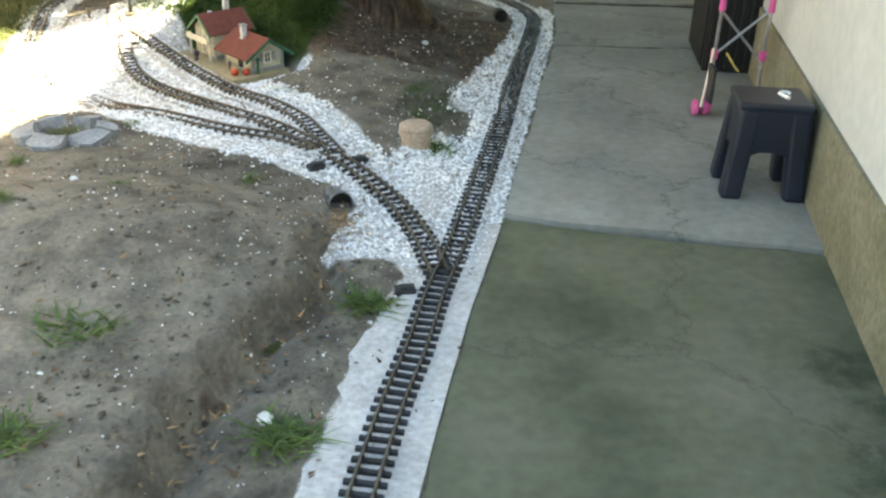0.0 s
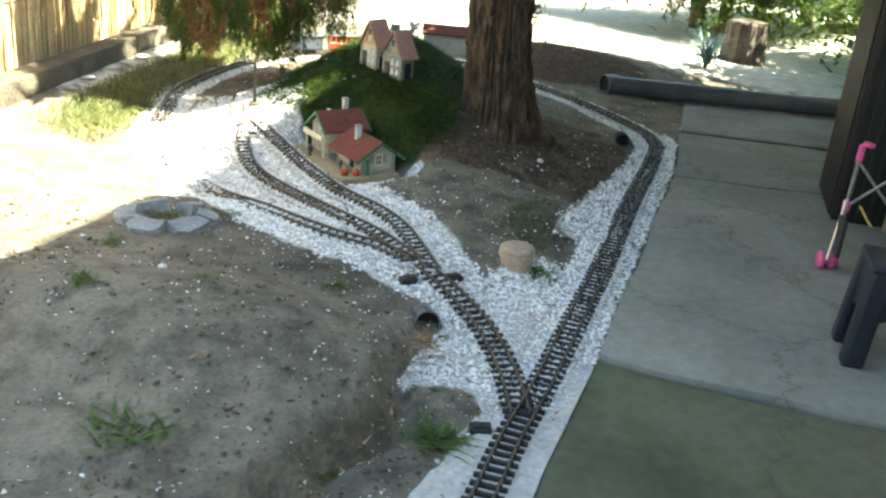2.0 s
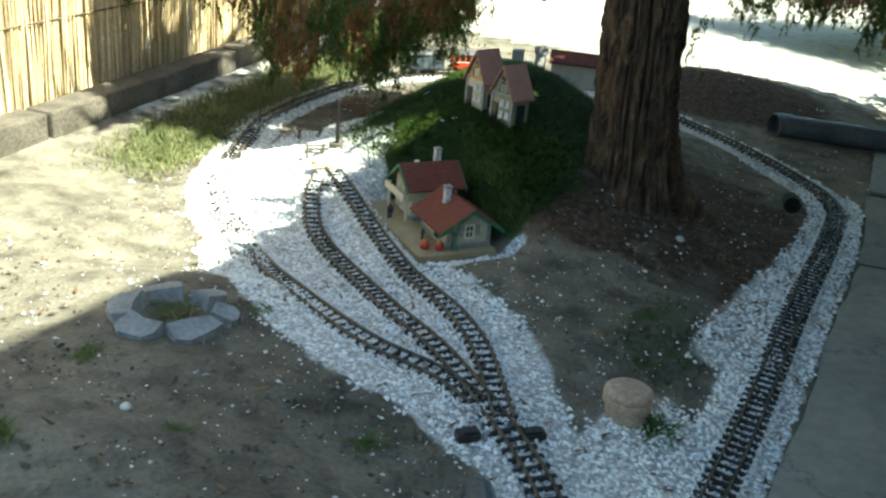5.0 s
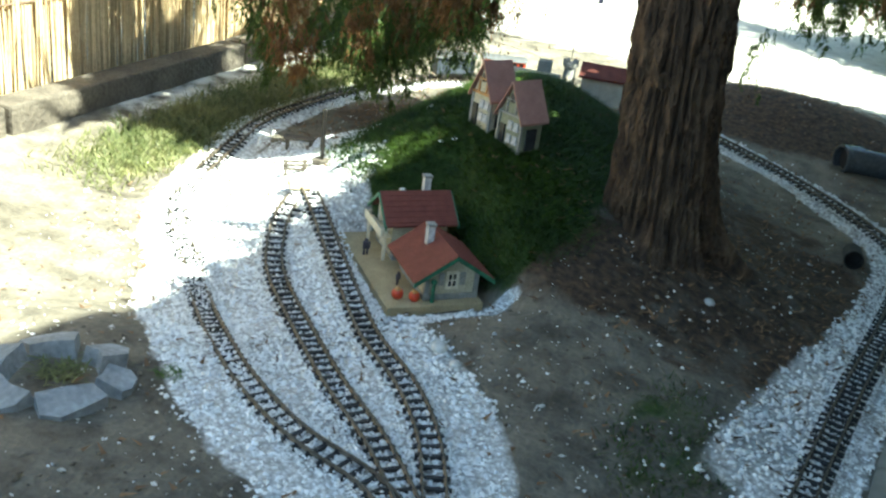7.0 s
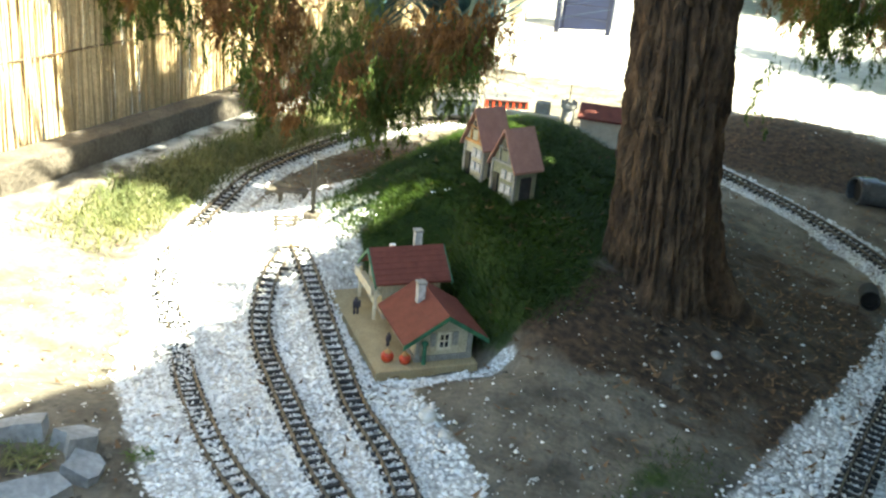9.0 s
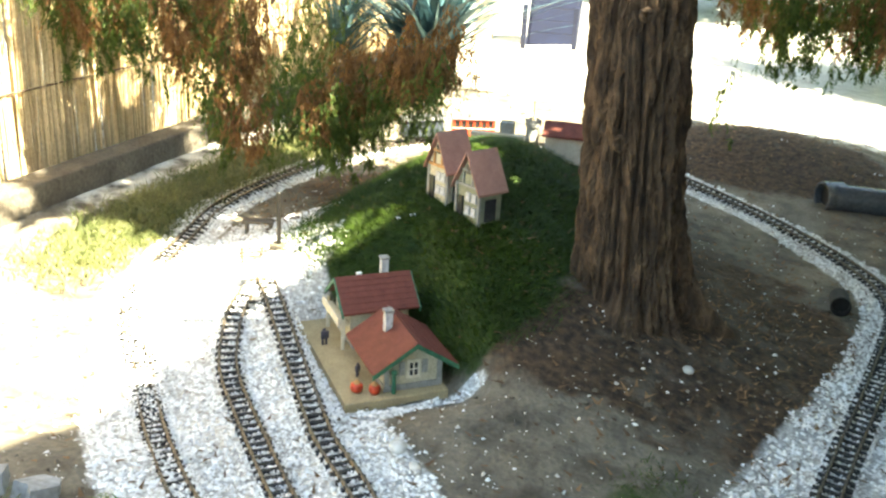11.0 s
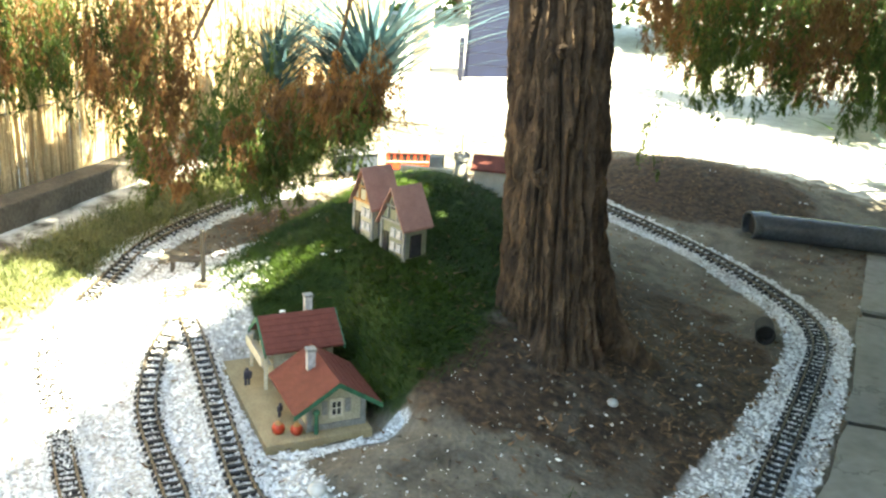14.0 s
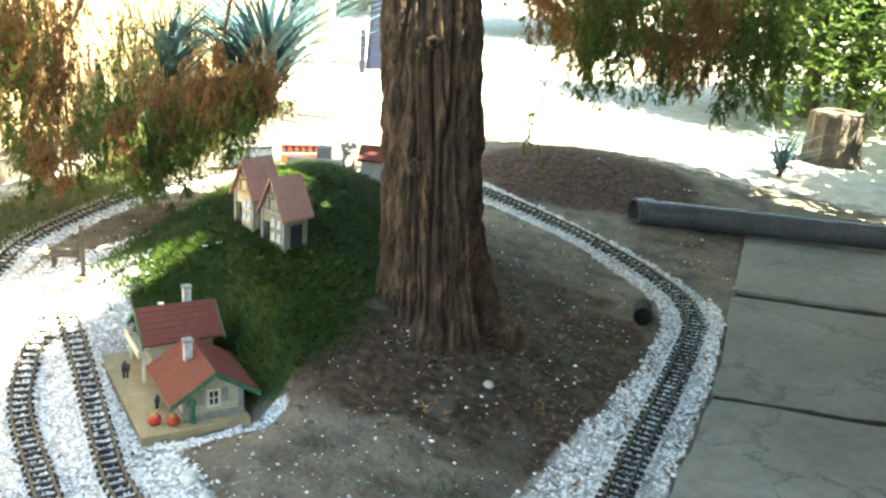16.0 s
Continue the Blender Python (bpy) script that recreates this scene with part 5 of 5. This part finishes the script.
def spray_part(name, starts, tips, per, mat, seed, label):
    v, f = sprays(np.array(starts), np.array(tips), per, seed)
    me = bpy.data.meshes.new(name)
    me.from_pydata(v.tolist(), [], f.tolist())
    o = part(name, me, mat, tree, label)
    o["kind"] = "stuff"


def hang(n, xs, ys, low, seed, spread=0.1, cap=lambda x: 9.0):
    """Starts and tips of hanging twigs, in loose tassels, in the tree's frame; low(x) gives the lowest tip height."""
    r = np.random.default_rng(seed)
    S, T = [], []
    for _ in range(max(1, n // 9)):
        x, y = r.uniform(*xs), r.uniform(*ys)
        tip0, drift = low(x) + abs(r.normal(0, 0.11)), r.normal(0, 0.12, 2)
        for _ in range(9):
            tip = tip0 + abs(r.normal(0, 0.12))
            top = min(tip0 + r.uniform(0.3, 0.75), cap(x) + r.normal(0, 0.05))
            tip = min(tip, top - 0.1)
            tx, ty = x + r.normal(0, spread * 0.75), y + r.normal(0, spread * 0.75)
            S.append((tx - drift[0] + r.normal(0, 0.04), ty - drift[1], top))
            T.append((tx, ty, tip))
    return S, T


left_low = lambda x: float(np.interp(x, [-2.0, -1.72, -1.5, -1.25, -0.9, -0.7], [0.12, 0.04, 0.12, 0.2, 0.38, 0.5]))
right_low = lambda x: float(np.interp(x, [0.0, 0.4, 0.9, 1.4, 2.2], [0.62, 0.55, 0.57, 0.66, 0.85]))
mid_cap = lambda x: float(np.interp(x, [-1.8, -1.5, -1.2, -0.8], [0.7, 0.48, 0.58, 0.72]))
far_low = lambda x: float(np.interp(x, [-2.4, -2.0, -1.72, -1.6], [0.5, 0.38, 0.2, 0.16]))
S, T = hang(150, (-2.5, -1.52), (0.4, 1.0), lambda x: far_low(x) - 0.03, 3, 0.06)
spray_part("green_sprays", S, T, 300, M_NEEDLE, 5, "green drooping conifer sprays")
S, T = hang(96, (-2.5, -1.62), (0.4, 0.95), lambda x: far_low(x) + 0.08, 4, 0.06)
spray_part("dry_sprays", S, T, 300, M_DRY, 6, "rust-brown dry conifer sprays")
S, T = hang(126, (-1.8, -0.8), (0.4, 0.9), lambda x: left_low(x) - 0.04, 13, 0.045, mid_cap)
spray_part("green_sprays", S, T, 190, M_NEEDLE, 14, "green drooping conifer sprays")
S, T = hang(90, (-1.7, -0.88), (0.4, 0.85), lambda x: left_low(x) + 0.1, 15, 0.04, lambda x: mid_cap(x) + 0.06)
spray_part("dry_sprays", S, T, 230, M_DRY, 16, "rust-brown dry conifer sprays")
S, T = hang(150, (0.0, 1.0), (1.2, 2.0), right_low, 7, 0.06)
spray_part("green_sprays", S, T, 240, M_NEEDLE, 8, "green drooping conifer sprays")
S, T = hang(108, (0.05, 0.85), (1.1, 1.9), lambda x: right_low(x) + 0.05, 9, 0.06)
spray_part("dry_sprays", S, T, 240, M_DRY, 10, "rust-brown dry conifer sprays")
S, T = [(0.12, 1.25, 0.75), (0.13, 1.27, 0.7), (0.2, 1.25, 0.72)], [(0.05, 1.24, 0.42), (0.14, 1.24, 0.36), (0.02, 1.27, 0.5)]
spray_part("green_sprays", S, T, 150, M_NEEDLE, 12, "single hanging twig of dull green sprays")
# unseen crown: leaves stay only where their shadow falls on the wanted ground
r = np.random.default_rng(40)
n = 95000
p = np.c_[r.uniform(-0.7, 3.0, n), r.uniform(-1.1, 2.3, n), 1.5 + np.abs(r.normal(0, 0.6, n))]
lump = np.array([noise.noise((a * 1.7, b * 1.7, c * 1.2)) for a, b, c in p])
thin = 0.12 * step(2.1, 2.8, p[:, 1]) + 0.25 * step(0.8, 1.2, -p[:, 1]) + 0.06 * step(2.2, 3.0, p[:, 0])
p = p[(p[:, 0] - 0.77 * p[:, 2] > -0.4 + r.normal(0, 0.1, n)) & (lump > -0.3 + 2 * thin) & ((p[:, 1] < 1.3) | (p[:, 0] - 0.77 * p[:, 2] < 0.75 + r.normal(0, 0.15, n)))]
# unseen clumps added by the ground they shade, sparse where sun comes through
def shade_clumps(n, xs, ys, dense, seed):
    """Loose leaf clumps set sunward of the ground they shade, dense from 0 to 1."""
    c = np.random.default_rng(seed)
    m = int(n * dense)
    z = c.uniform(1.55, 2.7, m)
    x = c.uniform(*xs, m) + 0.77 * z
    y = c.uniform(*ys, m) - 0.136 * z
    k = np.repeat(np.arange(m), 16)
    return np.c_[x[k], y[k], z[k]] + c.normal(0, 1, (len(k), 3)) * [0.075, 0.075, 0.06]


p = np.vstack([p, shade_clumps(2200, (-0.36, 0.9), (-0.6, 2.0), 1.0, 91), shade_clumps(21, (-1.2, -0.45), (0.0, 1.4), 1.0, 92),
               shade_clumps(1100, (-0.72, 0.7), (-1.3, -0.3), 1.0, 95),
               shade_clumps(22, (-2.5, -2.1), (0.2, 3.0), 1.0, 93), shade_clumps(30, (-2.1, -1.2), (0.45, 1.2), 1.0, 94)])
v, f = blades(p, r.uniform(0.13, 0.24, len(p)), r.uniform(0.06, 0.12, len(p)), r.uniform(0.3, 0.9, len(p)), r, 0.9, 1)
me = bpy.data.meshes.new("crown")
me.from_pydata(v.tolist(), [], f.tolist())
o = part("crown", me, M_NEEDLE, tree, "unseen conifer foliage placed to shade the ground")
o["kind"] = "stuff"


# ---- hedge and trees round the yard ----
def leafy(name, label, m, size, n, leaf, mat, seed, trunks):
    r = np.random.default_rng(seed)
    o = thing(name, m, label, "hedge" if name == "hedge" else "tree", "trees round the yard")
    for k in range(trunks):
        x, y = r.uniform(-size[0], size[0]) * 0.8, r.uniform(-size[1], size[1]) * 0.6
        part("trunk", tube([(x, y, 0), (x + r.normal(0, 0.05), y + 0.03, size[2] * 0.3), (x + r.normal(0, 0.15), y, size[2] * 0.75)], [0.07, 0.05, 0.02], 8, 0.1, random.Random(seed)), M_TWIG, o)
    c = np.c_[r.uniform(-size[0], size[0], 60), r.uniform(-size[1], size[1], 60), r.uniform(0.12, 1.0, 60) * size[2]]
    i = r.integers(0, 60, n)
    p = c[i] + r.normal(0, 1, (n, 3)) * np.array([0.24, 0.24, 0.2]) * (0.5 + size[2] * 0.2)
    p[:, 2] = np.maximum(p[:, 2], 0.04)
    v, f = blades(p, r.uniform(0.6, 1.3, n) * leaf, r.uniform(0.4, 0.7, n) * leaf, r.uniform(0.2, 1.8, n), r, 0.7, 2)
    me = bpy.data.meshes.new("foliage")
    me.from_pydata(v.tolist(), [], f.tolist())
    q = part("foliage", me, mat, o)
    q["kind"] = "stuff"


leafy("hedge", "tall leafy hedge lit by the sun behind the stump", pose(2.0, 9.6, 0.05, 0, 0, 30), (1.3, 0.6, 1.9), 20000, 0.06, M_LEAF, 51, 6)
leafy("hedge", "leafy green hedge beyond the cupboard", pose(2.7, 7.5, 0.0), (0.45, 0.9, 1.5), 9000, 0.07, M_LEAF, 52, 4)
leafy("hedge", "sunlit hedge at the far end of the yard", pose(0.6, 13.5, 0.1), (5.0, 0.9, 3.0), 14000, 0.16, M_LEAF, 53, 6)
leafy("broadleaf_tree", "leafy tree behind the reed fence", pose(-4.6, 9.5, 0.0), (1.2, 2.5, 4.0), 9000, 0.14, M_LEAF, 54, 3)

# ---- moss, grass, gravel, litter ----
def scatter(n, x0, x1, y0, y1, cover, seed):
    r = np.random.default_rng(seed)
    x, y = r.uniform(x0, x1, n), r.uniform(y0, y1, n)
    keep = r.uniform(0, 1, n) < cover(x, y)
    x, y = x[keep], y[keep]
    return np.c_[x, y, land(x, y)], r


p, r = scatter(110000, -1.35, -0.2, 3.9, 5.55, moss_cover, 60)
n = len(p)
o = blade_mesh("moss", p - [0, 0, 0.004], r.uniform(0.010, 0.028, n), r.uniform(0.002, 0.0045, n), r.uniform(0.3, 1.6, n), M_MOSS, None, 61)
tagged(o, "dense short green moss and grass on the mound", "moss", kind="stuff")
p, r = scatter(9000, -0.2, 0.3, 3.0, 3.85, lambda x, y: 0.6 * patch_cover(x, y) * (gravel_cover(x, y) < 0.4), 62)
n = len(p)
o = blade_mesh("grass", p - [0, 0, 0.003], r.uniform(0.006, 0.02, n), r.uniform(0.002, 0.004, n), r.uniform(0.3, 1.6, n), M_MOSS, None, 63)
tagged(o, "dark green grass patch beside the track", "grass", kind="stuff")
p, r = scatter(60000, -2.5, -1.8, 3.8, 8.0, grass_cover, 64)
n = len(p)
o = blade_mesh("grass", p - [0, 0, 0.004], r.uniform(0.02, 0.06, n), r.uniform(0.003, 0.007, n), r.uniform(0.2, 1.2, n), M_GRASS, None, 65)
tagged(o, "dry yellow-green grass along the fence", "grass", kind="stuff")


def chips(name, p, size, mat, seed, flat=0.6, sink=0.25):
    """Small broken stones, eight faces each."""
    r = np.random.default_rng(seed)
    n = len(p)
    base = np.array([(1, 0, 0), (-1, 0, 0), (0, 1, 0), (0, -1, 0), (0, 0, 1), (0, 0, -1)], float)
    a = r.uniform(0, 2 * np.pi, n)
    ca, sa = np.cos(a), np.sin(a)
    v = base[None] * r.uniform(0.55, 1.2, (n, 6, 1)) + r.normal(0, 0.16, (n, 6, 3))
    v = v * np.array([1.0, 0.72, flat])
    x = v[..., 0] * ca[:, None] - v[..., 1] * sa[:, None]
    y = v[..., 0] * sa[:, None] + v[..., 1] * ca[:, None]
    v = np.stack([x, y, v[..., 2]], 2) * size[:, None, None] * 0.5
    v = v + (p + np.c_[np.zeros((n, 2)), size * flat * sink])[:, None, :]
    f0 = np.array([(0, 2, 4), (2, 1, 4), (1, 3, 4), (3, 0, 4), (2, 0, 5), (1, 2, 5), (3, 1, 5), (0, 3, 5)])
    f = (f0[None] + (np.arange(n) * 6)[:, None, None]).reshape(-1, 3)
    me = bpy.data.meshes.new(name)
    me.from_pydata(v.reshape(-1, 3).tolist(), [], f.tolist())
    return part(name, me, mat)


def bed(x, y):
    g = gravel_cover(x, y)
    patchy = np.array([noise.noise((a * 11, b * 11, 2.0)) for a, b in zip(x, y)])
    g = np.where(g > 0.97, np.where(patchy > -0.42, 1.0, 0.45), step(0.25, 0.85, g + 0.55 * patchy))
    return g * np.where((y < 2.2) & (nearest(MAIN[::4], x, y) < 0.2), 0.02, 1.0) * 1.0


p, r = scatter(110000, -2.1, 0.95, 1.9, 6.6, bed, 70)
on = nearest(ALL_LINES, p[:, 0], p[:, 1]) < 0.046
o = chips("gravel", p + np.c_[np.zeros((len(p), 2)), np.where(on, 0.007, 0.0)], r.uniform(0.008, 0.021, len(p)) * np.where(on, 0.75, 1.0), M_CHIP, 71)
tagged(o, "crushed white marble chips as track ballast", "gravel", kind="stuff")
def bedded(line, lift, density, seed, sink, level=0.0):
    """Chips packed between the rails and sleepers of one line."""
    r = np.random.default_rng(seed)
    z = track_height(line, lift)
    n = int(len(line) * density)
    i = r.integers(0, len(line) - 1, n)
    d = np.gradient(line, axis=0)
    d /= np.linalg.norm(d, axis=1)[:, None]
    side = r.uniform(-0.052, 0.052, n)
    along = r.uniform(-0.008, 0.008, n)
    p = line[i] + d[i] * along[:, None] + np.c_[d[i][:, 1], -d[i][:, 0]] * side[:, None]
    deep = sink[i] if hasattr(sink, "__len__") else sink
    keep = p[:, 1] > 2.2
    z = z[i] + 0.0015 + deep + r.normal(0, 0.001, n)
    o = chips("gravel", np.c_[p, z][keep], r.uniform(0.006, 0.0125, n)[keep], M_CHIP, seed + 1)
    tagged(o, "white marble chips packed between the sleepers", "gravel", kind="stuff")


# chips bury the outer line near the loop, standing in for sun glare
glare_fill = 0.0145 * step(0.0, 0.12, 4.36 - MAIN[:, 1]) * (np.arange(len(MAIN)) > len(MAIN) * 0.7)
bedded(MAIN, 0.003, 24, 75, glare_fill)
bedded(BRANCH, 0.004, 20, 77, 0.0)
bedded(LINE_R, 0.003, 26, 79, 0.0005)
bedded(LINE_M, 0.003, 24, 81, 0.0)
bedded(LINE_L, 0.002, 30, 83, 0.002 + 0.0125 * step(3.42, 3.55, LINE_L[:, 1]))


def soil(x, y):
    d = nearest(FAN, x, y)
    return np.where(x < path_left(y) - 0.03, 1, 0) * (gravel_cover(x, y) < 0.5) * (moss_cover(x, y) < 0.1) * np.clip(0.22 + np.exp(-np.clip(d - 0.2, 0, 9) / 0.16) + np.exp(-nearest(BRANCH[::4], x, y) / 0.35) * 0.5, 0, 1)


p, r = scatter(15000, -1.9, 0.7, 0.9, 6.0, soil, 72)
o = chips("scattered_pebbles", p, r.uniform(0.004, 0.010, len(p)) * r.choice([1, 1, 1, 1, 1.8], len(p)), M_PEBBLE, 73)
tagged(o, "pale stone chips scattered over bare soil", "gravel", kind="stuff")
p, r = scatter(34000, -1.9, 0.9, 0.9, 7.2, lambda x, y: np.clip(0.05 + 0.25 * np.exp(-np.hypot((x + 0.55) / 0.16, (y - 4.28) / 0.1) ** 2) + 0.75 * np.exp(-np.hypot((x - 0.15) / 0.5, (y - 4.6) / 0.7) ** 2) + 1.0 * np.exp(-np.hypot((x + 1.45) / 0.3, (y - 5.3) / 0.75) ** 2) * (nearest(MAIN[::4], x, y) > 0.05) + 0.6 * np.exp(-np.hypot((x - 0.75) / 0.2, (y - 5.9) / 0.4) ** 2) + 0.7 * np.exp(-np.hypot((x - 0.1) / 0.6, (y - 6.6) / 0.4) ** 2), 0, 1) * (x < path_left(y)), 74)
n = len(p)
v, f = blades(p + [0, 0, 0.004], r.uniform(0.008, 0.017, n), r.uniform(0.006, 0.012, n), r.uniform(0.6, 1.2, n), r, 0.8, 1)
me = bpy.data.meshes.new("leaf_litter")
me.from_pydata(v.tolist(), [], f.tolist())
o = part("leaf_litter", me, M_LITTER)
tagged(o, "dry brown leaves fallen under the tree", "leaf litter", kind="stuff")


def clod_cover(x, y):
    return (x < path_left(y) - 0.08) * (gravel_cover(x, y) < 0.3) * (moss_cover(x, y) < 0.1) * np.where(y < 2.75, 0.8, 0.3)


p, r = scatter(15000, -1.9, 0.5, 0.9, 5.0, clod_cover, 85)
o = chips("soil_clods", p, r.gamma(2.2, 0.0032, len(p)) + 0.003, M_CLOD, 86, 0.55, 0.2)
tagged(o, "crumbled dry brown soil clods", "soil", kind="stuff")
rr = np.random.default_rng(88)
n = 190
y = np.r_[rr.uniform(1.2, 2.45, 110), rr.normal(2.46, 0.05, 80)]
x = np.r_[np.interp(y[:110], [0.6, 1.47, 1.77, 1.97, 2.34, 2.6], [-0.5, -0.44, -0.36, -0.24, -0.23, -0.32]) + 0.02 + rr.normal(0, 0.03, 110), -0.2 + rr.normal(0, 0.025, 80)]
p = np.c_[x, y, land(x, y) + 0.004]
v, f = blades(p, rr.uniform(0.007, 0.017, n), rr.uniform(0.005, 0.01, n), rr.uniform(0.7, 1.3, n), rr, 0.8, 1)
me = bpy.data.meshes.new("leaf_litter")
me.from_pydata(v.tolist(), [], f.tolist())
o = part("leaf_litter", me, M_STRAW)
tagged(o, "tan fallen leaves caught in a soil furrow", "leaf litter", kind="stuff")
